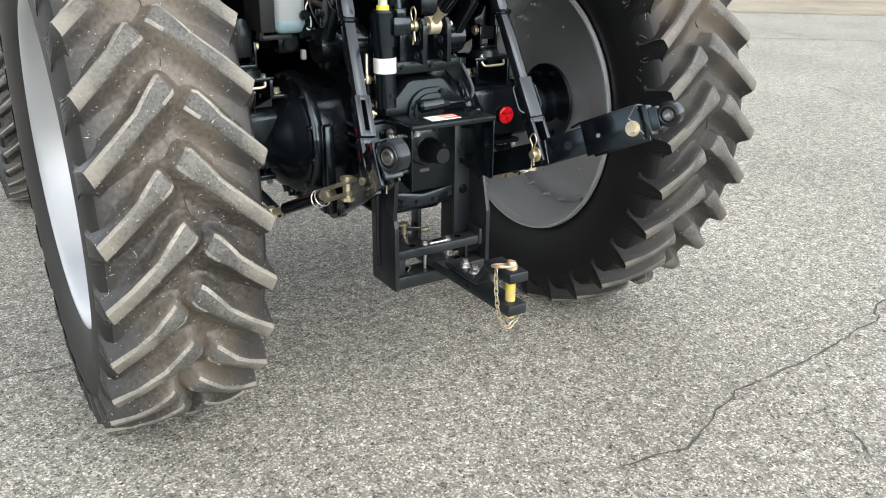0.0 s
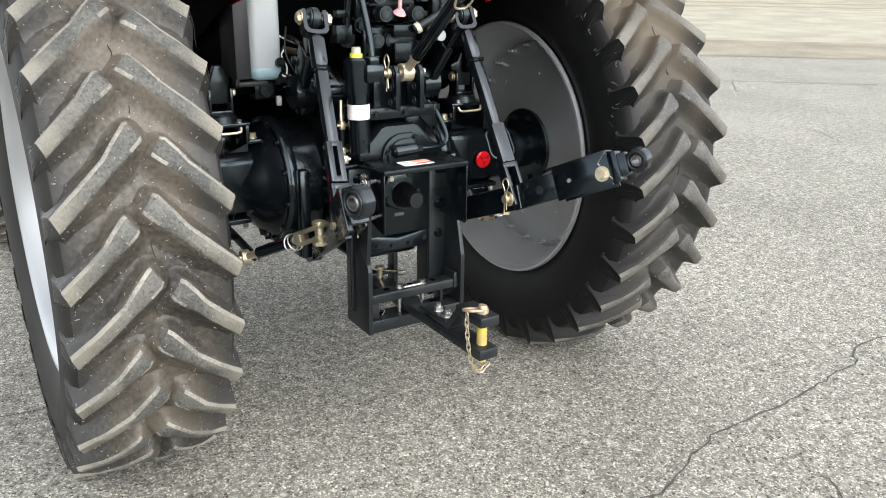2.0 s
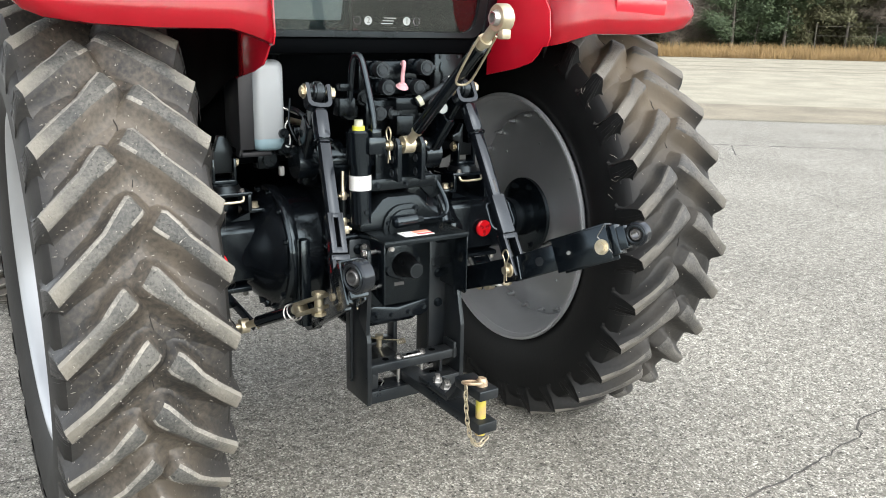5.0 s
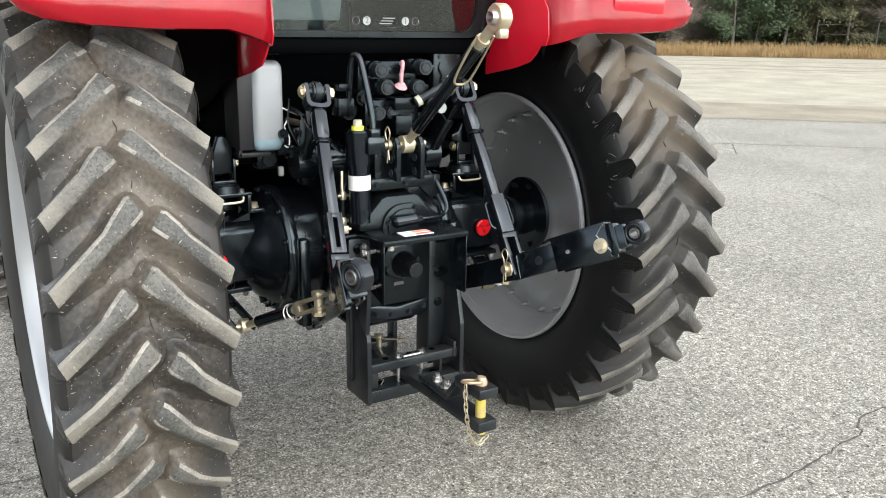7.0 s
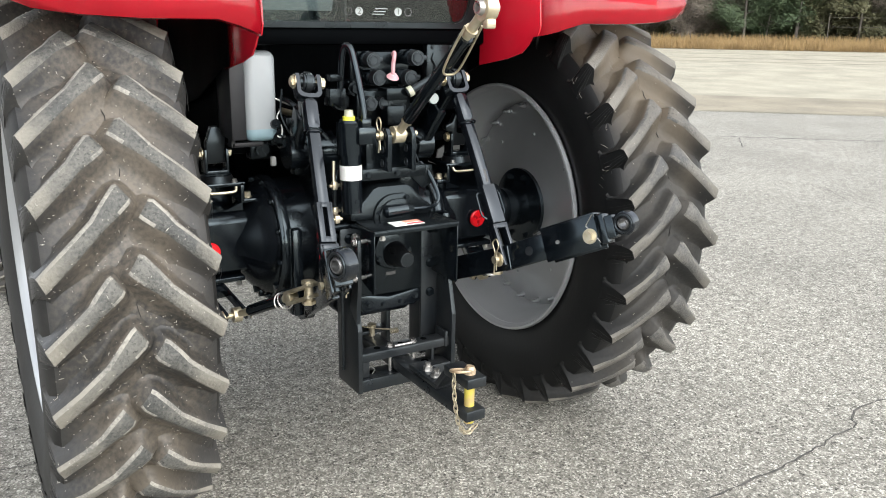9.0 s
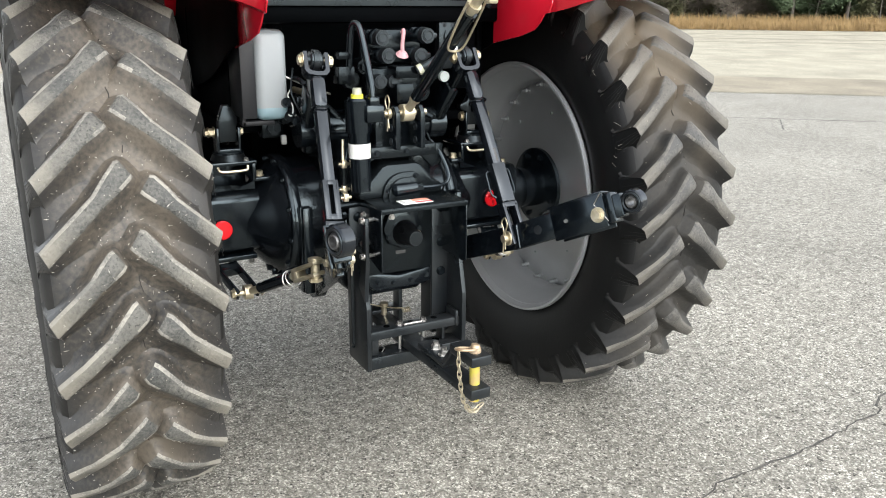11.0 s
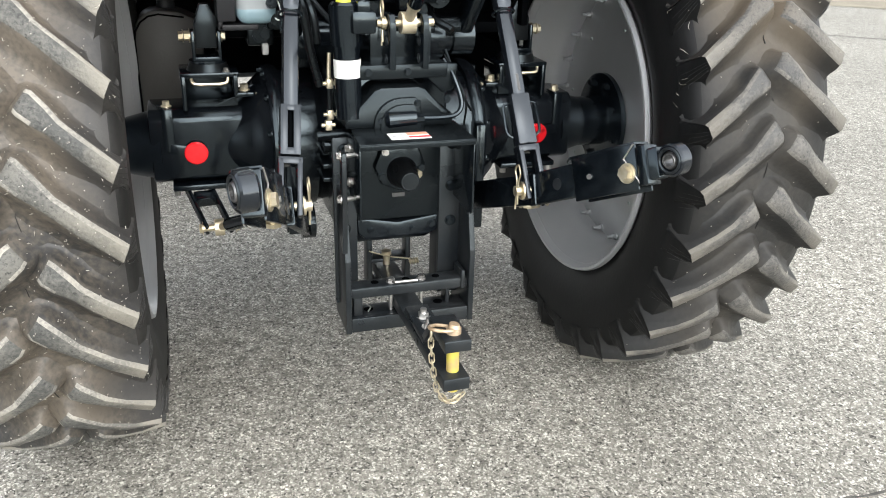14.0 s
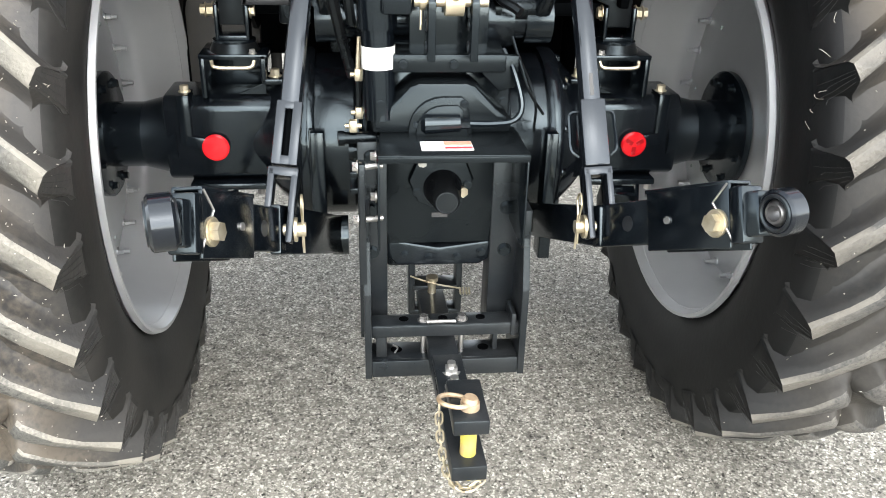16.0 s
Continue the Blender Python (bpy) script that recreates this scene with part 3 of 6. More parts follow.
def crumbs(tyre, c, count, seed):
    """Bits of pale straw and dried mud lying on the rear half of the tread."""
    rnd = random.Random(seed)
    faces = [f for f in tyre.faces if f.calc_center_median().y < c.y - 0.05 and math.hypot(f.calc_center_median().y - c.y, f.calc_center_median().z - c.z) > 0.69]
    weights = [f.calc_area() for f in faces]
    bm = B()
    for f in rnd.choices(faces, weights, k=count):
        vs = [v.co for v in f.verts]
        p = vs[0].lerp(vs[1], rnd.random()).lerp(vs[2], rnd.random() * 0.6)
        n = (p - c)
        n.x = 0
        n.normalize()
        n = (n + f.normal * (1 if f.normal.dot(n) > 0 else -1)).normalized()
        u = n.orthogonal()
        u.rotate(Matrix.Rotation(rnd.uniform(0, 6.283), 3, n))
        v = n.cross(u)
        l, w = rnd.choice((0.0008, 0.0010, 0.0012, 0.0016, 0.0022, 0.004)) * rnd.uniform(0.7, 1.3), rnd.uniform(0.0005, 0.0009)
        q = [bm.verts.new(p + u * a + v * b + n * h) for a, b, h in ((-l, 0, 0.0006), (0, w, 0.0004), (l, 0, 0.0012), (0, -w, 0.0004), (0.2 * l, 0, 0.0022))]
        for i in range(4):
            bm.faces.new((q[i], q[(i + 1) % 4], q[4]))
    for k in range(11 if c.x > 0 else 0):
        # thin strands caught on the inner shoulder
        a, r = radians(rnd.uniform(18, 68)), rnd.uniform(0.60, 0.69)
        da, dr, n = rnd.uniform(-0.03, 0.03), rnd.uniform(-0.024, 0.024), 5
        path = [Vector((c.x - (0.1965 - 0.45 * max(0.0, r + dr * f - 0.655) + 0.004 * math.sin(3.1 * f)), c.y - (r + dr * f) * math.cos(a + da * f * f), c.z + (r + dr * f) * math.sin(a + da * f * f))) for f in [j / (n - 1) for j in range(n)]]
        tube(bm, path, rnd.uniform(0.0003, 0.0006), 3)
    return bm


def rear_wheel(s, phase, rise, label):
    c = Vector((s * 0.79, AXLE_Y, AXLE_Z))
    bm = B()
    top = [(-0.172, 0.456), (-0.160, 0.459), (-0.150, 0.436), (-0.105, 0.432), (-0.062, 0.402), (0.062, 0.402), (0.105, 0.430), (0.150, 0.436), (0.160, 0.459), (0.172, 0.456)]
    low = [(0.172, 0.450), (0.168, 0.446), (0.154, 0.428), (0.108, 0.419), (0.066, 0.392), (0.03, 0.389), (-0.03, 0.389), (-0.058, 0.395), (-0.064, 0.402), (-0.098, 0.412), (-0.104, 0.419), (-0.140, 0.431), (-0.158, 0.442), (-0.172, 0.448)]
    lathe(bm, top + low, c, 96, closed=True, flip=s)
    wheel = part("rear_wheel", bm, SILVER, tractor, label, angle=50)
    tc = Vector((s * 0.80, AXLE_Y, AXLE_Z))
    bm = tyre_mesh(tc, phase, rise)
    bm.normal_update()
    bits = crumbs(bm, tc, 1750 if s < 0 else 260, 5 + s)
    part("tyre", bm, [SIDE_DUSTY, TREAD, LUG, EDGE, SCRATCH] if s < 0 else [SIDE, TREAD_CLEAN, LUG_CLEAN, EDGE_CLEAN, SCRATCH], wheel, "dusty black lugged tyre with worn pale bars", angle=46)
    part("straw_litter", bits, CRUMB, wheel, "pale bits of straw and dried mud stuck to the tread", kind="stuff")
    # thin pale rings paint the light caught by the rim edges
    bm = B()
    for o in (-0.168, 0.168):
        ring(bm, c + Vector((s * o, 0, 0)), (1, 0, 0), 0.4545, 0.0024, 96, 6)
    part("rim_lip", bm, LIP, wheel, "lip of the rim with its highlight painted in")
    bm = B()
    disc = [(0.004, 0.393), (-0.006, 0.345), (-0.028, 0.275), (-0.044, 0.20), (-0.050, 0.12), (-0.05, 0.05)]
    lathe(bm, disc + [(o + 0.012, r) for o, r in disc[::-1]], c, 72, closed=True, flip=s)
    part("wheel_disc", bm, DISC, wheel, "dished silver-grey steel wheel disc")
    bm = B()
    lathe(bm, [(-0.052, 0.06), (-0.052, 0.142), (-0.066, 0.142), (-0.070, 0.136), (-0.070, 0.06)], c, 48, closed=True, flip=s)
    part("hub_flange", bm, BLACK, wheel, "black painted hub flange")
    for k in range(8):
        a = 6.2832 * k / 8 + 0.3
        p = c + Vector((-s * 0.070, 0.118 * math.cos(a), 0.118 * math.sin(a)))
        part("hub_bolt", made(bolt, p, (-s, 0, 0), 0.009, 0.010), BLACK, wheel)
    for k in range(8):
        a = 6.2832 * k / 8 + 0.12
        p = c + Vector((-s * 0.028, 0.275 * math.cos(a), 0.275 * math.sin(a)))
        part("disc_stud", made(cyl, p + Vector((s * 0.004, 0, 0)), p - Vector((s * 0.003, 0, 0)), 0.0055, 0.0045, 14), FADED, wheel, "small pale plug in the disc")
    for k in range(24):
        a = radians(-86 + 15 * k)
        p = c + Vector((s * 0.001, 0.373 * math.cos(a), 0.373 * math.sin(a)))
        bm = B()
        cyl(bm, p, p - Vector((s * 0.006, 0, 0)), 0.011, 0.010, 12)
        cyl(bm, p - Vector((s * 0.007, 0, 0)), p - Vector((s * 0.019, 0, 0)), 0.0080, None, 6)
        cyl(bm, p - Vector((s * 0.019, 0, 0)), p - Vector((s * 0.034, 0, 0)), 0.0055, None, 10)
        part("rim_bolt", bm, RIMBOLT, wheel, "grey painted bolt on the edge of the disc")
    return wheel


rear_wheel(-1, 11.75, 1.0, "silver-grey rear wheel with dusty lugged tyre")
rear_wheel(1, 12.4, 0.86, "silver-grey rear wheel with dusty lugged tyre")


def front_wheel(s):
    c = Vector((s * 0.83, 2.72, 0.5))
    k0 = 0.5 / 0.745
    bm = tyre_mesh((-0.001, 0, 0.745), 4, 1.0)
    bmesh.ops.scale(bm, vec=(0.78, k0, k0), verts=bm.verts[:])
    bmesh.ops.translate(bm, verts=bm.verts[:], vec=(c.x, c.y, 0))
    bm2 = B()
    lathe(bm2, [(-0.13, 0.30), (-0.12, 0.305), (-0.10, 0.285), (0.0, 0.27), (0.02, 0.15), (0.02, 0.05), (0.035, 0.05), (0.035, 0.15), (0.03, 0.28), (0.10, 0.285), (0.12, 0.305), (0.13, 0.30), (0.12, 0.29), (-0.12, 0.29)], c, 48, closed=True, flip=s)
    wheel = part("front_wheel", bm2, SILVER, tractor, "silver-grey front wheel with lugged tyre")
    part("tyre", bm, [SIDE, TREAD, LUG, EDGE, SCRATCH], wheel, "dusty black lugged front tyre", angle=45)


front_wheel(-1)
front_wheel(1)


# axle, one side after the other
def axle(s):
    y, z = AXLE_Y, AXLE_Z
    bm = B()
    cyl(bm, (s * 0.735, y, z), (s * 0.56, y, z), 0.074, n=32)
    lathe(bm, [(0.56, 0.094), (0.60, 0.085), (0.64, 0.075)], (0, y, z), 32, flip=s)
    part("axle_tube", bm, BLACK, tractor)
    bm = B()
    prism(bm, [(0.402, 0.660), (0.402, 0.815), (0.425, 0.838), (0.555, 0.838), (0.58, 0.815), (0.58, 0.66), (0.555, 0.645), (0.425, 0.645)], "x", s * 0.585, s * 0.34, 0.008)
    body = part("axle_housing", bm, CAST, tractor, "black cast axle housing")
    bm = B()
    lathe(bm, [(0.40, 0.085), (0.37, 0.100), (0.335, 0.142), (0.300, 0.176), (0.285, 0.184), (0.285, 0.0)], (0, y, z), 48, flip=s)
    part("axle_trumpet", bm, CAST, body)
    bm = B()
    lathe(bm, [(0.287, 0.0), (0.287, 0.196), (0.281, 0.200), (0.258, 0.200), (0.252, 0.196), (0.252, 0.186), (0.17, 0.186), (0.165, 0.18), (0.12, 0.17), (0.12, 0)], (0, y, z), 56, flip=s)
    part("brake_housing", bm, CAST, body, "round black brake housing with bolted flange")
    for k in range(12):
        a = 6.2832 * k / 12 + 0.2
        part("flange_bolt", made(bolt, (s * 0.287, y + 0.187 * math.cos(a), z + 0.187 * math.sin(a)), (s, 0, 0), 0.008, 0.008), BLACK, body)
    # lower clamp plate with bolts
    bm = B()
    box(bm, (s * 0.455, 0.47, 0.634), (0.17, 0.15, 0.016), 0.004)
    plate = part("clamp_plate", bm, BLACK, tractor)
    for x in (0.385, 0.53):
        for yy in (0.415, 0.55):
            part("clamp_bolt", made(bolt, (s * x, yy, 0.626), (0, 0, -1), 0.009, 0.014), STEEL, plate, "bright bolt end")
    # strap with the round reflector
    bm = B()
    beam(bm, (s * 0.537, 0.397, 0.842), (s * 0.537, 0.397, 0.735), 0.026, 0.005, 0.002, side=(1, 0, 0))
    beam(bm, (s * 0.537, 0.3965, 0.742), (s * 0.475, 0.3965, 0.730), 0.005, 0.028, 0.002, side=(0, 1, 0))
    box(bm, (s * 0.537, 0.425, 0.842), (0.026, 0.06, 0.005), 0.001)
    strap = part("reflector_strap", bm, BLACK, tractor)
    part("strap_bolt", made(bolt, (s * 0.537, 0.43, 0.845), (0, 0, 1), 0.010, 0.012), ZINC, strap, "yellow zinc bolt")
    bm = B()
    lathe_y(bm, [(0.0, 0.0), (0.0, 0.0295), (-0.006, 0.0295), (-0.009, 0.026), (-0.010, 0.0)], (s * 0.474, 0.392, 0.730), 32)
    part("reflector", bm, LENS if s < 0 else LENS_DEEP, strap, "round red reflector")
    for k in range(3) if s > 0 else ():
        a = 0.5 + 2.0944 * k
        way = Vector((math.cos(a), 0, math.sin(a)))
        mid = Vector((s * 0.474, 0.3815, 0.730))
        bm = B()
        beam(bm, mid + way * 0.005, mid + way * 0.023, 0.0015, 0.009, 0, side=(0, 1, 0))
        part("moulded_rib", bm, LENS_RIB, strap)
    # upright guide bar beside the brake housing
    bm = B()
    if s < 0:
        box(bm, (-0.246, 0.285, 0.665), (0.030, 0.035, 0.27), 0.003)
        box(bm, (-0.261, 0.31, 0.665), (0.006, 0.05, 0.27), 0.001)
    else:
        box(bm, (0.240, 0.240, 0.668), (0.026, 0.050, 0.286), 0.003)
    part("guide_bar", bm, BLACK, tractor)
    # cab mount on the axle: folded frame, rubber cushion, upper lug
    bm = B()
    x0, x1 = s * 0.36, s * 0.49
    xm = (x0 + x1) / 2
    box(bm, (xm, 0.47, 0.925), (0.145, 0.13, 0.012), 0.003)
    box(bm, (x1, 0.47, 0.881), (0.012, 0.13, 0.09), 0.003)
    box(bm, (x0 + s * 0.002, 0.47, 0.900), (0.012, 0.13, 0.06), 0.003)
    box(bm, (x0 - s * 0.018, 0.44, 0.872), (0.05, 0.07, 0.012), 0.003)
    box(bm, (xm, 0.53, 0.881), (0.13, 0.012, 0.09), 0.003)
    mount = part("cab_mount", bm, BLACK, tractor, "black folded steel cab mount")
    bm = B()
    prism(bm, [(s * 0.36, 0.842), (s * 0.42, 0.842), (s * 0.36, 0.866)], "y", 0.42, 0.43)
    part("gusset", bm, BLACK, mount)
    part("mount_bolt", made(bolt, (s * 0.34, 0.435, 0.878), (0, 0, 1), 0.011, 0.014), ZINC, mount, "yellow zinc bolt")
    part("mount_strip", made(tube, smooth([(xm - 0.045, 0.41, 0.917), (xm - 0.038, 0.402, 0.905), (xm, 0.402, 0.903), (xm + 0.038, 0.402, 0.905), (xm + 0.045, 0.41, 0.917)], 4), 0.004, 6), ZINC, mount, "yellow zinc strip")
    part("rubber_cushion", made(cyl, (xm, 0.46, 0.931), (xm, 0.46, 0.950), 0.054, 0.046, 28), HOSE, mount)
    part("cushion_plate", made(cyl, (xm, 0.46, 0.950), (xm, 0.46, 0.955), 0.046, None, 28), BLACK, mount)
    part("plate_bolt", made(bolt, (xm - s * 0.042, 0.415, 0.931), (0, 0, 1), 0.007, 0.008), STEEL, mount)
    bm = B()
    for d in (-0.032, 0.032):
        box(bm, (xm + d, 0.46, 0.992), (0.008, 0.05, 0.074), 0.002)
    box(bm, (xm, 0.46, 0.960), (0.064, 0.05, 0.010), 0.002)
    part("mount_clevis", bm, BLACK, mount)
    bm = B()
    cyl(bm, (xm - 0.046, 0.46, 1.015), (xm + 0.046, 0.46, 1.015), 0.008, n=10)
    bolt(bm, (xm + s * 0.038, 0.46, 1.015), (s, 0, 0), 0.013, 0.012)
    bolt(bm, (xm + s * 0.054, 0.46, 1.015), (s, 0, 0), 0.012, 0.010)
    bolt(bm, (xm - s * 0.038, 0.46, 1.015), (-s, 0, 0), 0.013, 0.008)
    part("clevis_bolt", bm, ZINC, mount, "yellow zinc bolt with nuts")
    bm = B()
    prism(bm, [(xm + s * p, q) for p, q in ((0.027, 0.985), (-0.027, 0.985), (-0.027, 1.032), (-0.052, 1.042), (-0.052, 1.056), (-0.026, 1.066), (-0.012, 1.094), (0.010, 1.094), (0.027, 1.046))], "y", 0.446, 0.474, 0.003)
    part("cab_foot", bm, HOSE, mount)


def lathe_y(bm, prof, c, n=32):
    """As lathe, round the y axis."""
    start = len(bm.verts)
    lathe(bm, prof, (0, 0, 0), n)
    bm.verts.ensure_lookup_table()
    for v in bm.verts[start:]:
        x, y, z = v.co
        v.co = Vector(c) + Vector((y, x, z))


axle(-1)
axle(1)

# transmission housing
bm = B()
prism(bm, [(-0.135, 0.53), (-0.10, 0.505), (0.10, 0.505), (0.135, 0.53), (0.15, 0.70), (0.15, 0.90), (0.13, 0.985), (-0.13, 0.985), (-0.15, 0.90), (-0.15, 0.70)], "y", 0.23, 1.05, 0.010)
gearbox = part("transmission_housing", bm, CAST, tractor, "black cast rear transmission housing")
bm = B()
prism(bm, [(-0.105, 0.60), (0.105, 0.60), (0.115, 0.66), (0.115, 0.84), (-0.115, 0.84), (-0.115, 0.66)], "y", 0.145, 0.22, 0.006)
part("gear_cover", bm, COVER, gearbox, "flat black gear cover")
bm = B()
prism(bm, [(-0.105, 0.566), (-0.085, 0.548), (0.085, 0.548), (0.110, 0.562), (0.110, 0.602), (0.0, 0.588), (-0.105, 0.608)], "y", 0.150, 0.25, 0.005)
part("bottom_flange", bm, CAST, gearbox)
for x, z in ((-0.07, 0.572), (-0.02, 0.566), (0.04, 0.566), (0.09, 0.577)):
    part("cover_bolt", made(bolt, (x, 0.150, z), (0, -1, 0), 0.007, 0.006), CAST, gearbox)
bm = B()
prism(bm, [(-0.135, 0.840), (0.135, 0.840), (0.135, 0.868), (0.108, 0.884), (0.062, 0.932), (0.045, 0.938), (-0.045, 0.938), (-0.062, 0.932), (-0.108, 0.884), (-0.135, 0.868)], "y", 0.13, 0.25, 0.009)
part("cover_hump", bm, COVER, gearbox, "raised black casting hump over the shaft")
bm = B()
def arched(bm, r, right, y0, y1):
    """A plate that is round to one side and square to the other."""
    arc = [(-r * math.cos(a), 0.848 + r * math.sin(a)) for a in (0.0, 0.26, 0.52, 0.78, 1.04, 1.30, 1.57)]
    prism(bm, [(-r, 0.838)] + arc + [(right - 0.010, 0.848 + r), (right, 0.838 + r), (right + 0.012, 0.838)], "y", y0, y1, 0.003)


arched(bm, 0.066, 0.046, 0.118, 0.134)
arched(bm, 0.052, 0.038, 0.109, 0.121)
part("inspection_cover", bm, COVER, gearbox, "stepped arched cover on the casting hump")
for x, z in ((-0.050, 0.862), (0.040, 0.902)):
    part("cover_bolt", made(bolt, (x, 0.117, z), (0, -1, 0), 0.006, 0.005), CAST, gearbox)
bm = B()
prism(bm, [(0.072, 0.955), (0.112, 0.915), (0.142, 0.925), (0.148, 0.985), (0.10, 0.988)], "y", 0.150, 0.166, 0.004)
part("side_ear", bm, COVER, gearbox)
tube_pts = smooth([(-0.03, 0.095, 0.868), (0.03, 0.09, 0.872), (0.09, 0.10, 0.868), (0.135, 0.11, 0.872), (0.15, 0.12, 0.90), (0.135, 0.15, 0.96), (0.12, 0.18, 0.99)])
bm = B()
tube(bm, tube_pts, 0.006, 8)
cyl(bm, (-0.036, 0.100, 0.868), (0.030, 0.097, 0.871), 0.019, 0.016, 20)
cyl(bm, (-0.044, 0.1003, 0.8675), (-0.036, 0.100, 0.868), 0.012, 0.019, 20)
cyl(bm, (0.03, 0.092, 0.870), (0.048, 0.091, 0.871), 0.010, n=6)
part("oil_pipe", bm, BLACK, gearbox, "thin black steel oil pipe")
bm = B()
box(bm, (0.0, 0.19, 0.972), (0.24, 0.10, 0.035), 0.005)
part("top_cover", bm, COVER, gearbox)
for x, z in ((-0.075, 0.972), (0.02, 0.972), (-0.118, 0.90), (0.115, 0.905)):
    part("cover_bolt", made(bolt, (x, 0.139 if abs(z - 0.97) < 0.01 else 0.128, z), (0, -1, 0), 0.007, 0.006), CAST, gearbox)
for z in (0.70, 0.735, 0.77, 0.80):
    part("side_rib", made(box, (-0.155, 0.24, z), (0.05, 0.10, 0.012), 0.003), CAST, gearbox)

# power take-off
bm = B()
lathe_y(bm, [(0.145, 0.0), (0.145, 0.062), (0.136, 0.066), (0.126, 0.062), (0.122, 0.045), (0.122, 0.0)], (0, 0, 0.745), 8)
pto = part("shaft_flange", bm, CAST, tractor, "round black bearing flange of the power take-off")
bm = B()
lathe_y(bm, [(0.125, 0.0), (0.125, 0.040), (0.115, 0.036), (0.095, 0.034), (0.085, 0.0265), (0.050, 0.0255), (0.043, 0.0205), (0.043, 0.0)], (0.003, 0, 0.731), 28)
part("shaft_cap", bm, HOSE, pto, "black plastic cap over the power take-off shaft")
part("cap_rim", made(ring, (0.003, 0.0435, 0.731), (0, 1, 0), 0.0205, 0.0014, 28, 6), CAPS, pto)
for k in range(5):
    a = 0.75 + 1.2566 * k
    p = (0.052 * math.cos(a + 1.6), 0.126, 0.745 + 0.052 * math.sin(a + 1.6))
    part("flange_bolt", made(bolt, p, (0, -1, 0), 0.0075, 0.006), STEEL if k == 0 else CAST, pto)
part("plug", made(bolt, (0.038, 0.118, 0.727), (0.3, -1, 0), 0.011, 0.012, False), ZINC, pto, "yellow zinc plug")
part("stamped_mark", made(box, (0.0, 0.1435, 0.665), (0.032, 0.003, 0.010), 0.0), INK, pto)

# safety shield over the shaft
bm = B()
prism(bm, [(-0.128, -0.006), (0.147, -0.006), (0.147, 0.165), (-0.118, 0.165)], "z", 0.838, 0.842, 0.0012)
box(bm, (0.01, -0.006, 0.834), (0.275, 0.004, 0.012), 0.001)
shield = part("shaft_shield", bm, COVER, tractor, "black bent sheet-steel shaft shield")
bm = B()
prism(bm, [(-0.004, 0.837), (0.165, 0.837), (0.165, 0.70), (-0.004, 0.655)], "x", -0.128, -0.124, 0.0012)
part("shield_side", bm, BLACK, shield)
bm = B()
prism(bm, [(-0.004, 0.837), (0.165, 0.837), (0.165, 0.655), (0.004, 0.652), (-0.004, 0.660)], "x", 0.143, 0.147, 0.0012)
part("shield_side", bm, BLACK, shield)
part("warning_label", made(box, (0.0, 0.045, 0.8432), (0.095, 0.050, 0.0012), 0.0), PAPER, shield, "white and orange warning sticker with faded print")
part("label_panel", made(box, (0.021, 0.056, 0.8444), (0.050, 0.020, 0.0008), 0.0), ORANGE, shield, "orange printed panel")
part("label_strip", made(box, (0.021, 0.031, 0.8444), (0.050, 0.010, 0.0008), 0.0), material("red_print", (0.62, 0.05, 0.06), None, 20, 0.5), shield, "red printed strip")
for k in range(3):
    part("label_line", made(box, (-0.026, 0.03 + 0.013 * k, 0.8442), (0.030, 0.003, 0.0006), 0.0), GREYINK, shield)
for p in ((-0.128, 0.115, 0.80), (-0.128, 0.12, 0.715)):
    part("shield_bolt", made(bolt, p, (-1, 0, 0), 0.009, 0.009), STEEL, shield, "bright bolt head")

# hitch frame
side_poly = [(0.19, 0.338), (0.046, 0.338), (0.046, 0.535), (0.072, 0.640), (0.072, 0.70), (0.19, 0.70)]
frame_ob = None
for s in (-1, 1):
    bm = B()
    prism(bm, side_poly, "x", s * 0.152 + 0.010, s * 0.166 + 0.010, 0.0015)
    ob = part("side_plate", bm, HITCH, frame_ob or tractor, "thick black hitch frame side plate") if frame_ob else part("hitch_frame", bm, HITCH, tractor, "black welded drawbar hitch frame")
    frame_ob = frame_ob or ob
for s in (-1, 1):
    bm = B()
    box(bm, (s * 0.135, 0.148, 0.60), (0.058, 0.012, 0.44), 0.003)
    box(bm, (s * 0.112, 0.185, 0.60), (0.012, 0.07, 0.44), 0.003)
    part("upright_angle", bm, HITCH, frame_ob)
    for z in (0.585, 0.68, 0.79):
        part("frame_bolt", made(bolt, (s * 0.137, 0.142, z), (0, -1, 0), 0.011, 0.009), BLACK, frame_ob)
bm = B()
box(bm, (-0.156, 0.045, 0.748), (0.012, 0.03, 0.13), 0.002)
prism(bm, [(0.030, 0.685), (0.060, 0.685), (0.088, 0.60), (0.045, 0.56)], "x", -0.162, -0.150)
part("upper_strap", bm, HITCH, frame_ob)
for z in (0.805, 0.70):
    bm = B()
    bolt(bm, (-0.163, 0.043, z), (-1, 0, 0), 0.009, 0.008)
    cyl(bm, (-0.15, 0.043, z), (-0.118, 0.050, z), 0.006, n=10)
    part("strap_bolt", bm, STEEL, frame_ob, "bright bolt head")
bm = B()
box(bm, (0.010, 0.086, 0.449), (0.304, 0.048, 0.012), 0.002)
box(bm, (0.010, 0.064, 0.441), (0.304, 0.008, 0.026), 0.002)
part("perforated_bar", bm, HITCH, frame_ob, "black cross bar with a row of holes")
bm = B()
box(bm, (0.150, 0.088, 0.452), (0.010, 0.064, 0.050), 0.002)
part("bar_end_tab", bm, HITCH, frame_ob)
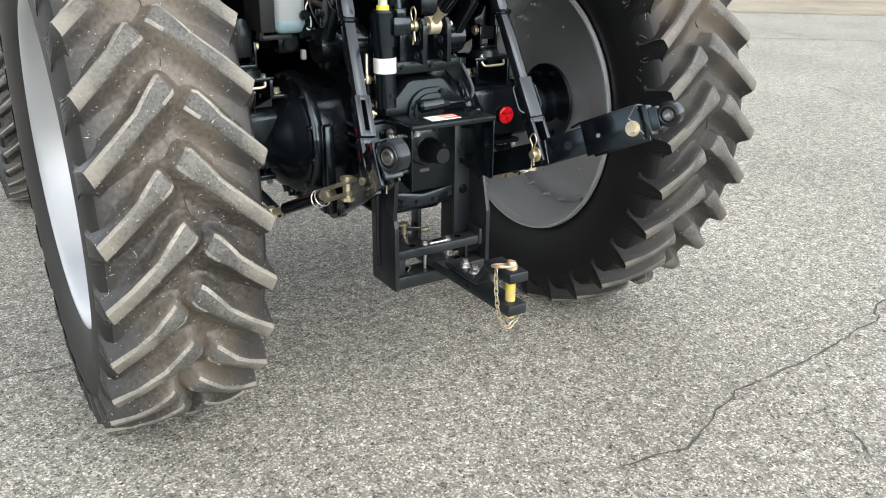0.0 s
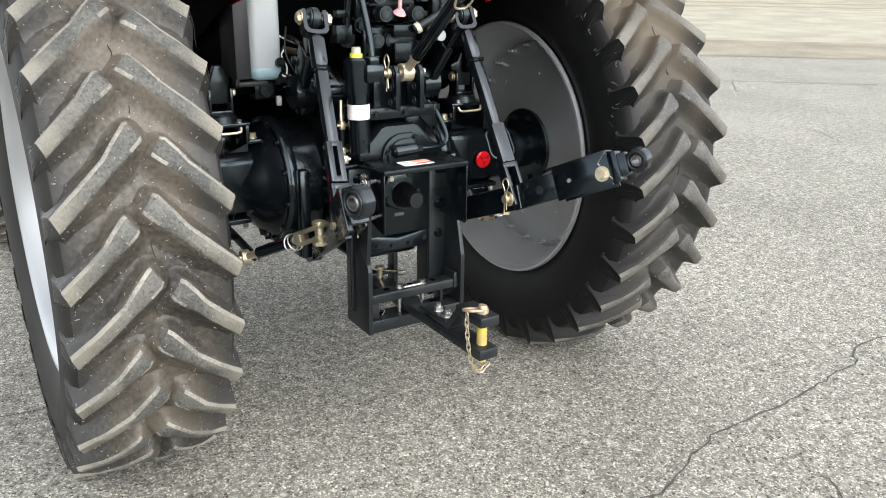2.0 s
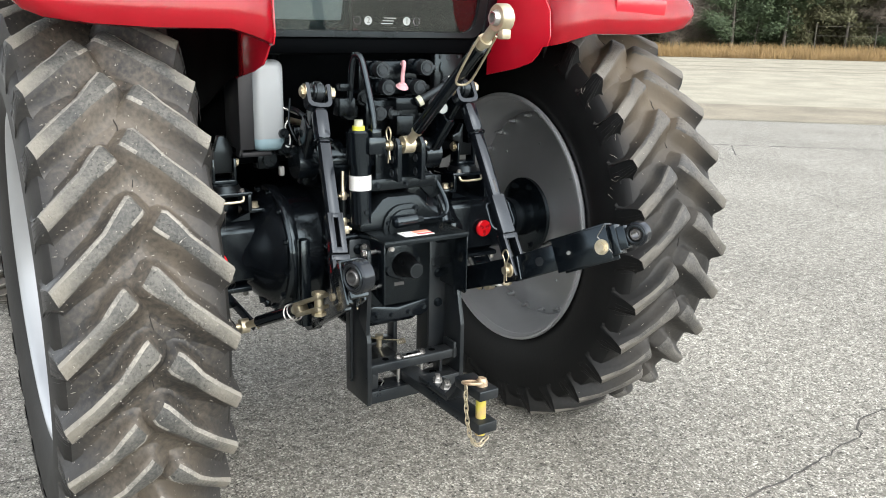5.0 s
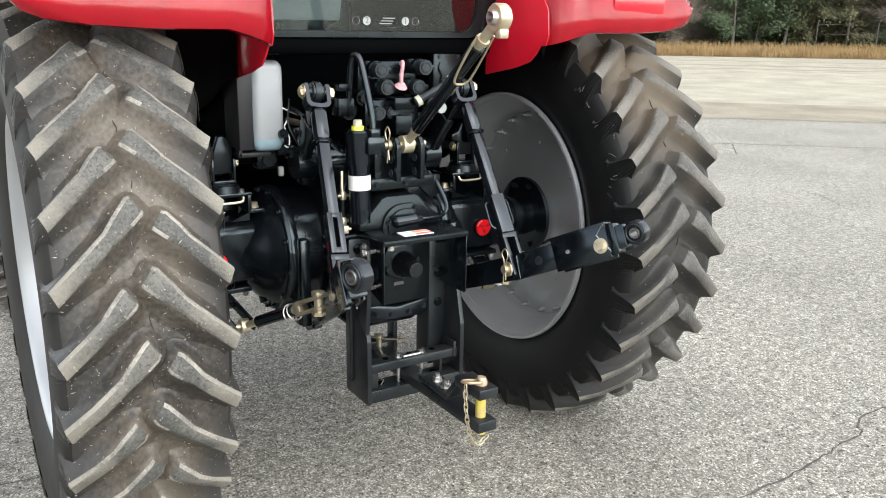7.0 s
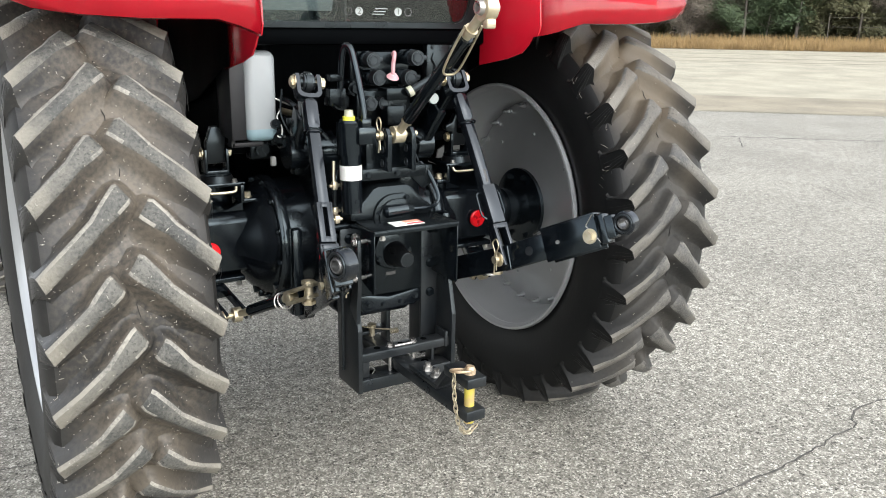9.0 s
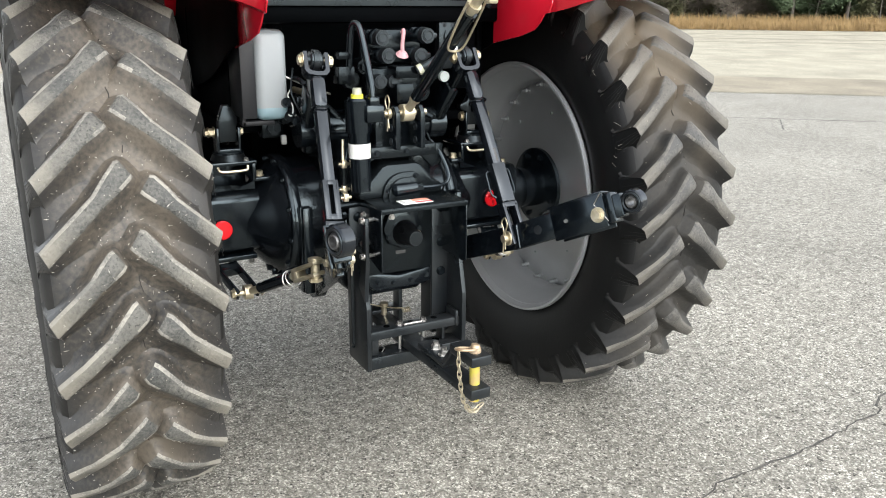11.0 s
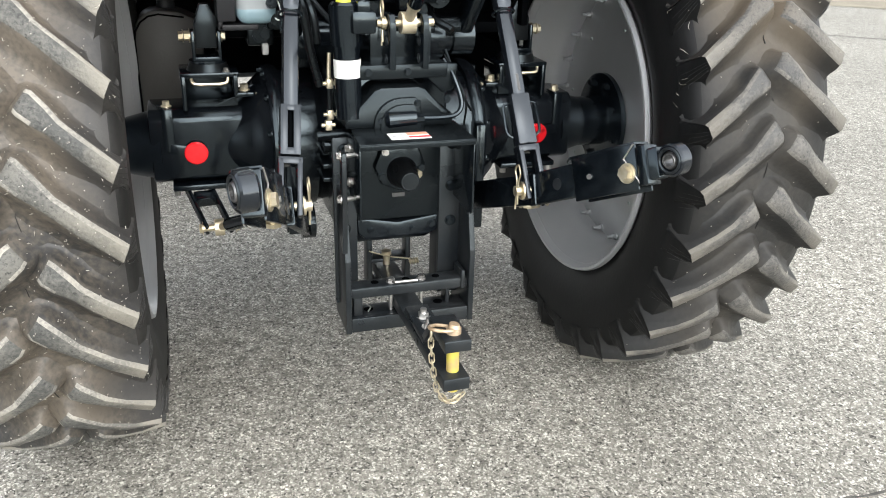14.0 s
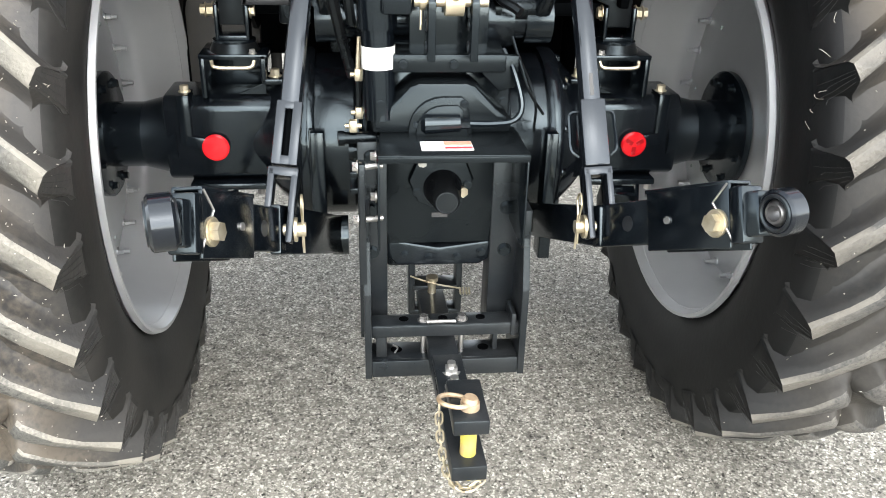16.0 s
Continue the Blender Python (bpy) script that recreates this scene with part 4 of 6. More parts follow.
# no real openings: black discs paint the dark inside of the holes
for x in (-0.075, 0.006, 0.085):
    part("painted_bar_hole", made(cyl, (x, 0.088, 0.4552), (x, 0.088, 0.4562), 0.010, None, 16), DEEP_BLACK, frame_ob)
bm = B()
box(bm, (0.010, 0.054, 0.359), (0.304, 0.012, 0.038), 0.002)
box(bm, (0.010, 0.092, 0.372), (0.304, 0.068, 0.010), 0.002)
part("lower_bar", bm, HITCH, frame_ob)
# again black discs for the dark of the holes
for x in (-0.09, 0.095):
    part("painted_bar_hole", made(cyl, (x, 0.095, 0.3772), (x, 0.095, 0.3782), 0.012, None, 18), DEEP_BLACK, frame_ob)
bm = B()
box(bm, (-0.122, 0.080, 0.408), (0.022, 0.030, 0.060), 0.002)
part("spacer", bm, HITCH, frame_ob)
part("spacer", made(box, (0.118, 0.105, 0.410), (0.010, 0.040, 0.068), 0.002), HITCH, frame_ob)
for x in (-0.034, 0.045):
    bm = B()
    cyl(bm, (x, 0.082, 0.365), (x, 0.082, 0.462), 0.0055, n=10)
    bolt(bm, (x, 0.082, 0.455), (0, 0, 1), 0.0095, 0.009)
    part("locating_pin", bm, STEEL, frame_ob, "steel locating pin")
part("pin_bar", made(cyl, (-0.028, 0.064, 0.461), (0.030, 0.064, 0.461), 0.0042, None, 10), STEEL, frame_ob, "bright round bar on the cross bar")
part("loose_wire", made(tube, smooth([(-0.094, 0.082, 0.378), (-0.088, 0.078, 0.392), (-0.098, 0.074, 0.402)], 4), 0.0018, 6), STEEL, frame_ob)

# front hanger of the drawbar
bm = B()
for x in (-0.046, 0.062):
    box(bm, (x, 0.30, 0.440), (0.015, 0.045, 0.150), 0.003)
box(bm, (0.008, 0.30, 0.362), (0.123, 0.045, 0.015), 0.006)
box(bm, (0.008, 0.30, 0.428), (0.10, 0.055, 0.010), 0.002)
hanger = part("drawbar_hanger", bm, HITCH, tractor, "black U-shaped hanger holding the drawbar")
bm = B()
cyl(bm, (0.0, 0.275, 0.385), (0.0, 0.275, 0.452), 0.010, n=12)
cyl(bm, (0.0, 0.275, 0.446), (0.0, 0.275, 0.456), 0.014, n=12)
part("hanger_pin", bm, ZINC, hanger, "zinc plated cross pin with a wire clip")

bm = B()
for k in range(4):
    ring(bm, (0.064 + 0.007 * k, 0.262, 0.424), (1, 0, 0.1), 0.0075, 0.0020, 14, 6)
tube(bm, smooth([(-0.050, 0.268, 0.462), (0.0, 0.260, 0.446), (0.064, 0.262, 0.431)], 4), 0.0020, 6)
part("coil_clip", bm, ZINC, hanger, "zinc wire clip with a coil")

# drawbar with its clevis
bm = B()
beam(bm, (-0.004, 0.335, 0.402), (0.012, -0.325, 0.394), 0.060, 0.030, 0.003)
drawbar = part("drawbar", bm, HITCH, tractor, "black flat steel drawbar")
bm = B()
beam(bm, (0.004, -0.02, 0.428), (0.008, -0.17, 0.420), 0.058, 0.014, 0.002)
beam(bm, (0.009, -0.160, 0.420), (0.0115, -0.215, 0.487), 0.058, 0.018, 0.002)
beam(bm, (0.0115, -0.205, 0.488), (0.012, -0.326, 0.488), 0.060, 0.028, 0.003)
part("clevis_plate", bm, HITCH, drawbar, "black cranked upper clevis plate")
for y in (-0.075, -0.125):
    bm = B()
    bolt(bm, (0.007, y, 0.430), (0, 0, 1), 0.013, 0.011)
    cyl(bm, (0.007, y, 0.440), (0.007, y, 0.453), 0.008, n=12)
    part("clevis_bolt", bm, STEEL, drawbar, "bright steel bolt and nut")

# pin in the clevis, with ring and chain
pin = new("hitch_pin")
pin.location = (0.013, -0.288, 0.36)
tagged(pin, "yellow zinc hitch pin with ring and chain in the drawbar clevis", "hitch pin")
part("pin_shaft", made(cyl, (0.013, -0.288, 0.360), (0.013, -0.288, 0.508), 0.0140, None, 24), material("painted_pin", (0.62, 0.56, 0.06), (0.5, 0.36, 0.16), 22, 0.4, metal=0.4), pin, "worn yellow painted steel shaft")
bm = B()
cyl(bm, (0.013, -0.288, 0.502), (0.013, -0.288, 0.514), 0.0165, 0.016, n=24)
cyl(bm, (0.013, -0.288, 0.514), (0.0145, -0.288, 0.523), 0.0135, 0.011, n=20)
part("pin_head", bm, COPPER, pin)
bm = B()
ring(bm, (-0.012, -0.282, 0.512), (0.15, 0.25, 1), 0.027, 0.0040, 28, 8)
part("pull_ring", bm, COPPER, pin, "steel pull ring")
rnd = random.Random(5)
px, py, pz = -0.038, -0.290, 0.512
for k in range(15):
    way = Vector((0.0006 * k, 0, -0.0185)) if k < 8 else Vector((0.009, rnd.uniform(-0.004, 0.004), -0.0165 + 0.0042 * (k - 8)))
    c = Vector((px, py, pz)) + way / 2
    px, py, pz = px + way.x, py + way.y, pz + way.z
    w = way.normalized()
    side = (Vector((1, 0.2, 0)) if k % 2 else Vector((0.1, 1, 0)))
    side = (side - w * side.dot(w)).normalized()
    pts = []
    for j in range(14):
        a = 6.2832 * j / 14
        pts.append(c + w * (0.0095 * math.sin(a) + (0.004 if math.sin(a) > 0 else -0.004)) + side * 0.0062 * math.cos(a))
    bm = B()
    tube(bm, pts, 0.0018, 6, closed=True)
    part("chain_link", bm, ZINC, pin)

# ---- three-point linkage, raised ----
ROCK = Vector((0, 0.35, 1.02))


def linkage(s):
    top, low = Vector((s * 0.237, 0.185, 1.236)), Vector((-0.298, -0.102, 0.746)) if s < 0 else Vector((0.262, -0.091, 0.737))
    ball, pivot = Vector((s * 0.408, -0.418, 0.899)), Vector((s * 0.205, 0.33, 0.54 if s < 0 else 0.575))
    # lift arm
    bm = B()
    a = Vector((s * 0.215, ROCK.y, ROCK.z))
    beam(bm, a, a.lerp(top, 0.6), 0.034, 0.062, 0.008, side=(1, 0, 0))
    beam(bm, a.lerp(top, 0.5), top, 0.022, 0.046, 0.006, side=(1, 0, 0))
    cyl(bm, a - Vector((0.028, 0, 0)), a + Vector((0.028, 0, 0)), 0.050, n=24)
    cyl(bm, top - Vector((0.013, 0, 0)), top + Vector((0.013, 0, 0)), 0.026, n=24)
    part("lift_arm", bm, BLACK, tractor)
    # lift rod: fork, upper tube, slotted adjuster, lower fork
    d = (low - top).normalized()
    out = Vector((1, 0, 0))
    out = (out - d * out.dot(d)).normalized()
    bm = B()
    bend = [(0.034 + 0.016 * math.sin(a), 0.020 + 0.014 * math.cos(a)) for a in (0.0, 0.5, 1.05, 1.57)]
    outer = [(-0.018, 0.027), (-0.018, 0.035)] + [(p + 0.002, q + 0.001) for p, q in [(0.034, 0.034)]] + bend[1:]
    inner_edge = [(0.040, 0.0), (0.039, 0.016), (0.032, 0.024), (-0.018, 0.025)]
    half = [(0.052, 0.0)] + [(p, q) for p, q in reversed(outer)][:-1] + inner_edge[::-1]
    whole = half + [(p, -q) for p, q in half[::-1] if q > 0]
    plate(bm, whole, top, d, out, 0.034)
    rod = part("lift_rod", bm, ROD, tractor, "black threaded lift rod with fork ends")
    bm = B()
    cyl(bm, top - out * 0.048, top + out * 0.048, 0.010, n=14)
    bolt(bm, top + out * 0.036, out, 0.015, 0.012)
    bolt(bm, top - out * 0.036, -out, 0.015, 0.008)
    part("fork_bolt", bm, ZINC, rod, "yellow zinc fork bolt")
    bm = B()
    cyl(bm, top - out * 0.008, top + out * 0.008, 0.029, n=28)
    for e in (-1, 1):
        ring(bm, top + out * e * 0.011, out, 0.021, 0.0045, 24, 8)
        cyl(bm, top + out * e * 0.008, top + out * e * 0.023, 0.015, 0.012, 20)
    part("ball_joint", bm, CAPS, rod)
    bm = B()
    beam(bm, top + d * 0.050, top + d * 0.145, 0.043, 0.043, 0.016, side=out)
    part("rod_tube", bm, ROD, rod, "grey-black square rod tube")
    part("rod_band", made(ring, top + d * 0.147, d, 0.0255, 0.003, 24, 6), BLACK, rod)
    bm = B()
    beam(bm, top + d * 0.140, top + d * 0.365, 0.036, 0.036, 0.012, side=out)
    inner = part("inner_rod", bm, ROD, rod, "grey-black inner rod")
    fwd = out.cross(d).normalized()
    fwd = fwd if fwd.y < 0 else -fwd
    bm = B()
    if s < 0:
        # flat adjuster with one narrow slot
        for e in (-1, 1):
            beam(bm, top + d * 0.352 + out * e * 0.0138, top + d * 0.462 + out * e * 0.0138, 0.0160, 0.036, 0.002, side=out)
        for q0, q1 in ((0.352, 0.366), (0.446, 0.462)):
            beam(bm, top + d * q0, top + d * q1, 0.030, 0.0355, 0.002, side=out)
        part("adjuster_slot", bm, ROD, rod, "grey-black slotted adjuster plate")
        part("slot_bar", made(beam, top + d * 0.360, top + d * 0.452, 0.0120, 0.014, 0.003, side=out), DEEP_BLACK, rod)
    else:
        beam(bm, top + d * 0.345, top + d * 0.465, 0.046, 0.038, 0.004, side=out)
        part("adjuster_sleeve", bm, ROD, rod, "grey-black adjuster sleeve with wire handles")
        # dark strip laid on the rod in place of the shade inside a groove
        part("painted_rod_groove", made(beam, top + d * 0.300 + fwd * 0.0176, top + d * 0.340 + fwd * 0.0176, 0.007, 0.0016, 0.0005, side=out), INK, rod)
    for e in (-1, 1) if s > 0 else ():
        q = top + d * 0.365 + out * e * 0.022
        part("lock_wire", made(tube, smooth([q, q + out * e * 0.017 + d * 0.004, q + out * e * 0.019 + d * 0.03, q + out * e * 0.019 + d * 0.066, q + out * e * 0.006 + d * 0.080], 4), 0.0034, 6), BLACK, rod)
    # lower fork round the link
    bm = B()
    for e in (-1, 1):
        beam(bm, top + d * 0.468 + out * e * 0.0195, low + out * e * 0.0195 + d * 0.022, 0.012, 0.038, 0.003, side=out)
    beam(bm, top + d * 0.474 - out * 0.026, top + d * 0.474 + out * 0.026, 0.016, 0.038, 0.003, side=d)
    part("lower_fork", bm, ROD, rod)
    bm = B()
    inward = Vector((-s, 0, 0))
    cyl(bm, low + Vector((0.035, 0, 0)), low - Vector((0.035, 0, 0)), 0.010, n=16)
    cyl(bm, low + inward * 0.027, low + inward * 0.032, 0.021, n=24)
    cyl(bm, low + inward * 0.032, low + inward * 0.046, 0.012, n=16)
    part("link_pin", bm, ZINC, rod, "yellow zinc pin and washer")
    bm = B()
    q = low + inward * 0.041
    tube(bm, smooth([q + Vector((0, 0.004, -0.045)), q + Vector((0, 0.003, 0.02)), q + Vector((0, 0.016, 0.045)), q + Vector((0, 0, 0.062)), q + Vector((0, -0.014, 0.045)), q + Vector((0, -0.005, 0.02)), q + Vector((0, -0.007, -0.03))], 4), 0.0022, 6)
    part("spring_clip", bm, ZINC, rod, "wire spring clip")
    # lower link: inner bar, sleeve, telescopic end with ball
    bm = B()
    beam(bm, pivot, low + (low - pivot).normalized() * 0.02, 0.020, 0.084 if s < 0 else 0.072, 0.004, side=(1, 0, 0))
    mid = low + (ball - low) * 0.40
    beam(bm, low - (ball - low).normalized() * 0.012, mid, 0.020, 0.074, 0.004, side=(1, 0, 0))
    cyl(bm, pivot - Vector((0.018, 0, 0)), pivot + Vector((0.018, 0, 0)), 0.045, n=24)
    link = part("lower_link", bm, BLACK, tractor, "black flat steel lower link arm, raised")
    w = (ball - low).normalized()
    sd = Vector((1, 0, 0))
    sd = (sd - w * sd.dot(w)).normalized()
    up = sd.cross(w)
    up = up if up.z > 0 else -up
    bm = B()
    a0, a1 = low + (ball - low) * 0.36, low + (ball - low) * 0.80
    part("side_plate", made(beam, a0 + sd * s * 0.026, a1 + sd * s * 0.026, 0.006, 0.100, 0.002, side=sd), BLACK, link)
    part("side_plate", made(beam, a0 - sd * s * 0.014, a1 - sd * s * 0.014, 0.006, 0.094, 0.002, side=sd), BLACK, link)
    beam(bm, a0 + up * 0.048 + sd * s * 0.006, a1 + up * 0.048 + sd * s * 0.006, 0.046, 0.006, 0.002, side=sd)
    part("sleeve", bm, BLACK, link, "black bent sleeve of the telescopic end")
    part("sleeve_tongue", made(plate, [(-0.055, 0.028), (0.004, 0.028), (0.004, -0.016), (-0.004, -0.016)], a0 + up * 0.048, w, sd * s, 0.006), BLACK, link)
    bm = B()
    beam(bm, low + (ball - low) * 0.70, low + (ball - low) * 0.93, 0.030, 0.064, 0.005, side=sd)
    b0 = low + (ball - low) * 0.84
    beam(bm, b0 - w * 0.012, b0 + w * 0.012, 0.042, 0.082, 0.004, side=sd)
    part("telescopic_end", bm, BLACK, link)
    bm = B()
    turn = spin(Vector((0.966, 0.26, 0)) if s < 0 else Vector((0.94, 0.34, 0)))
    k = 0.96 if s < 0 else 0.84
    profile = [(-0.018, 0.023), (-0.018, 0.034), (-0.014, 0.039), (0.014, 0.039), (0.018, 0.034), (0.018, 0.023)]
    lathe(bm, profile, (0, 0, 0), 36, closed=True)
    for v in bm.verts:
        v.co = ball + turn @ Vector((v.co.y, v.co.z, v.co.x)) * k
    beam(bm, low + (ball - low) * 0.88, ball - w * 0.034, 0.026, 0.056, 0.008, side=sd)
    part("ball_eye", bm, ROD, link, "thick black eye of the link end")
    bm = B()
    for e in (-1, 1):
        ring(bm, ball + turn @ Vector((0, 0, e * 0.0185 * k)), turn @ Vector((0, 0, 1)), 0.0285 * k, 0.003, 28, 6)
    part("eye_lip", bm, CAPS, link)
    bm = B()
    lathe(bm, [(-0.022, 0.013), (-0.022, 0.017), (-0.012, 0.023), (0, 0.025), (0.012, 0.023), (0.022, 0.017), (0.022, 0.013)], (0, 0, 0), 30, closed=True)
    for v in bm.verts:
        v.co = ball + turn @ Vector((v.co.y, v.co.z, v.co.x)) * k
    part("ball", bm, BALL, link, "oily grey steel ball with a bore")
    bm = B()
    q = low + (ball - low) * 0.74 - sd * s * 0.016 - up * 0.01
    cyl(bm, q, q - sd * s * 0.005, 0.021, n=24)
    bolt(bm, q - sd * s * 0.005, -sd * s, 0.014, 0.011)
    part("sleeve_bolt", bm, ZINC, link, "yellow zinc bolt with a washer")
    q = low + (ball - low) * 0.22 - sd * s * 0.0102
    part("link_hole", made(cyl, q, q - sd * s * 0.001, 0.013, None, 20), CAPS, link)
    part("rivet", made(cyl, low + (ball - low) * 0.48 - sd * s * 0.016, low + (ball - low) * 0.48 - sd * s * 0.020, 0.006, None, 12), STEEL, link)
    bm = B()
    tube(bm, [a1 - w * 0.002 - sd * s * 0.018 + up * 0.046, a1 - sd * s * 0.018 + up * 0.02 - w * 0.03, a1 - sd * s * 0.018 - up * 0.035 + w * 0.005], 0.002, 6)
    part("latch_wire", bm, STEEL, link)
    # check chain: hanger bars under the axle, turnbuckle to the link
    joint = Vector((s * 0.435, 0.289, 0.56))
    end = low + Vector((s * 0.022, 0.075, -0.035))
    bm = B()
    for e in (-0.03, 0.03):
        beam(bm, (s * 0.485 + e, 0.46, 0.636), joint + Vector((e, -0.006, -0.005)), 0.010, 0.032, 0.003, side=(1, 0, 0))
    beam(bm, (s * 0.465, 0.405, 0.612), (s * 0.46, 0.375, 0.598), 0.055, 0.028, 0.002)
    hang = part("stabiliser_hanger", bm, BLACK, tractor)
    bm = B()
    cyl(bm, joint - Vector((0.05, 0, 0)), joint + Vector((0.05, 0, 0)), 0.009, n=12)
    bolt(bm, joint + Vector((0.04, 0, 0)), (1, 0, 0), 0.013, 0.008)
    bolt(bm, joint - Vector((0.04, 0, 0)), (-1, 0, 0), 0.013, 0.008)
    cyl(bm, joint - Vector((0.012, 0, 0)), joint + Vector((0.012, 0, 0)), 0.022, n=20)
    part("stabiliser_joint", bm, ZINC, hang, "worn zinc eye and bolt")
    v = (end - joint).normalized()
    length = (end - joint).length
    bm = B()
    cyl(bm, joint + v * length * 0.20, joint + v * length * 0.66, 0.017, n=18)
    stab = part("stabiliser", bm, BLACK, tractor, "black turnbuckle stabiliser with zinc ends")
    part("threaded_end", made(cyl, joint + v * 0.018, joint + v * length * 0.22, 0.010, None, 14), IVORY, stab, "pale threaded rod end")
    bm = B()
    cyl(bm, joint + v * length * 0.64, joint + v * length * 0.76, 0.013, n=14)
    for e in (-1, 1):
        beam(bm, joint + v * length * 0.73 + Vector((0, 0, e * 0.016)), end + Vector((0, 0, e * 0.016)), 0.042, 0.012, 0.004)
    beam(bm, joint + v * length * 0.70, joint + v * length * 0.77, 0.036, 0.040, 0.006)
    cyl(bm, end - v * 0.020 + Vector((0, 0, -0.034)), end - v * 0.020 + Vector((0, 0, 0.032)), 0.0125, n=12)
    cyl(bm, end - v * 0.020 + Vector((0, 0, 0.022)), end - v * 0.020 + Vector((0, 0, 0.030)), 0.019, n=16)
    cyl(bm, end - v * 0.020 + Vector((0, 0, -0.034)), end - v * 0.020 + Vector((0, 0, -0.024)), 0.019, n=6)
    part("fork_end", bm, ZINC, stab, "yellow zinc fork end")
    bm = B()
    q = joint + v * length * 0.62
    for k in (-0.004, 0.014):
        ring(bm, q + v * k + Vector((0, 0, -0.004)), v + Vector((0, 0, 0.25 if k > 0 else -0.1)), 0.024, 0.0021, 28, 6)
    tube(bm, smooth([q + Vector((0, -0.02, 0.014)), q + v * 0.008 + Vector((0, -0.026, 0.02)), q + v * 0.014 + Vector((0, -0.02, 0.014))], 3), 0.002, 6)
    part("lock_spring", bm, STEEL, stab, "bright wire spring")
    bm = B()
    beam(bm, q + Vector((0.004, 0, 0.018)) - v * 0.02, q + Vector((0.045, 0.01, 0.026)) - v * 0.03, 0.032, 0.004, 0.001)
    part("adjuster_tab", bm, BLACK, stab)


linkage(-1)
linkage(1)
bm = B()
cyl(bm, (-0.20, ROCK.y, ROCK.z), (0.20, ROCK.y, ROCK.z), 0.042, n=28)
for x in (-0.13, 0.13):
    cyl(bm, (x - 0.03, ROCK.y, ROCK.z), (x + 0.03, ROCK.y, ROCK.z), 0.058, n=28)
part("rock_shaft", bm, CAST, tractor, "black rocker shaft of the linkage")

# top link on its bracket
bm = B()
for x in (-0.026, 0.052):
    prism(bm, [(0.095, 0.985), (0.175, 0.985), (0.175, 1.09), (0.16, 1.108), (0.11, 1.108), (0.095, 1.09)], "x", x - 0.007, x + 0.007, 0.002)
box(bm, (0.013, 0.185, 1.03), (0.15, 0.02, 0.13), 0.003)
bracket = part("top_link_bracket", bm, BLACK, tractor, "black two-plate top link bracket")
for x in (-0.026, 0.052):
    for z in (1.005, 1.045):
        bm = B()
        ring(bm, (x - 0.0075, 0.130, z), (1, 0, 0), 0.0095, 0.0018, 18, 6)
        cyl(bm, (x - 0.0074, 0.130, z), (x - 0.0066, 0.130, z), 0.009, n=18)
        part("bracket_hole", bm, CAPS, bracket, "greyed bushing of a spare hole")
A, E = Vector((0.016, 0.130, 1.086)), Vector((0.02, -0.308, 1.438))
v = (E - A).normalized()
L = (E - A).length
bm = B()
cyl(bm, A + v * 0.082, A + v * L * 0.80, 0.0175, n=22)
cyl(bm, A + v * L * 0.78, A + v * L * 0.805, 0.0195, n=22)
toplink = part("top_link", bm, BLACK, tractor, "black top link with ivory ends, tilted up to the rear")
bm = B()
cyl(bm, A + v * 0.02, A + v * 0.074, 0.0125, 0.0115, 18)
cyl(bm, A + v * 0.068, A + v * 0.086, 0.0160, n=20)
cyl(bm, A - Vector((0.017, 0, 0)), A + Vector((0.017, 0, 0)), 0.025, n=24)
part("front_end", bm, IVORY, toplink, "ivory painted threaded end with an eye")
bm = B()
cyl(bm, A + v * L * 0.80, A + v * (L - 0.025), 0.012, 0.013, 18)
cyl(bm, A + v * L * 0.835, A + v * L * 0.86, 0.0175, n=20)
lathe(bm, [(-0.016, 0.018), (-0.016, 0.030), (-0.012, 0.033), (0.012, 0.033), (0.016, 0.030), (0.016, 0.018)], E, 32, closed=True)
part("rear_end", bm, IVORY, toplink, "ivory painted rear eye of the top link")
bm = B()
lathe(bm, [(-0.028, 0.011), (-0.028, 0.015), (-0.016, 0.019), (0, 0.022), (0.016, 0.019), (0.028, 0.015), (0.028, 0.011)], E, 28, closed=True)
part("ball", bm, STEEL, toplink, "bright steel ball with a bore")
bm = B()
q = A + v * L * 0.88
h = Vector((0, -0.65, -0.76))
g = [q + Vector((-0.024, 0, 0)), q + Vector((-0.026, 0, 0)) - v * 0.08 + h * 0.012, q + Vector((-0.022, 0, 0)) - v * 0.150 + h * 0.024, q + Vector((0.0, 0, 0)) - v * 0.163 + h * 0.027, q + Vector((0.022, 0, 0)) - v * 0.150 + h * 0.024, q + Vector((0.026, 0, 0)) - v * 0.08 + h * 0.012, q + Vector((0.024, 0, 0))]
tube(bm, smooth(g, 4), 0.0032, 8)
box(bm, E + Vector((0, -0.012, -0.036)), (0.026, 0.024, 0.024), 0.005)
part("turning_handle", bm, IVORY, toplink, "ivory bent wire turning handle")
bm = B()
cyl(bm, A - Vector((0.072, 0, 0)), A + Vector((0.062, 0, 0)), 0.009, n=14)
cyl(bm, A - Vector((0.062, 0, 0)), A - Vector((0.052, 0, 0)), 0.015, n=14)
part("top_link_pin", bm, ZINC, toplink, "yellow zinc pin")
bm = B()
q = A - Vector((0.060, 0, 0))
tube(bm, smooth([q + Vector((0, 0.002, -0.05)), q + Vector((0, 0, 0.0)), q + Vector((0, 0.014, 0.035)), q + Vector((0, 0, 0.052)), q + Vector((0, -0.014, 0.035)), q + Vector((0, -0.004, 0.0)), q + Vector((0, -0.01, -0.04))], 4), 0.0022, 6)
part("spring_clip", bm, ZINC, toplink, "wire spring clip")

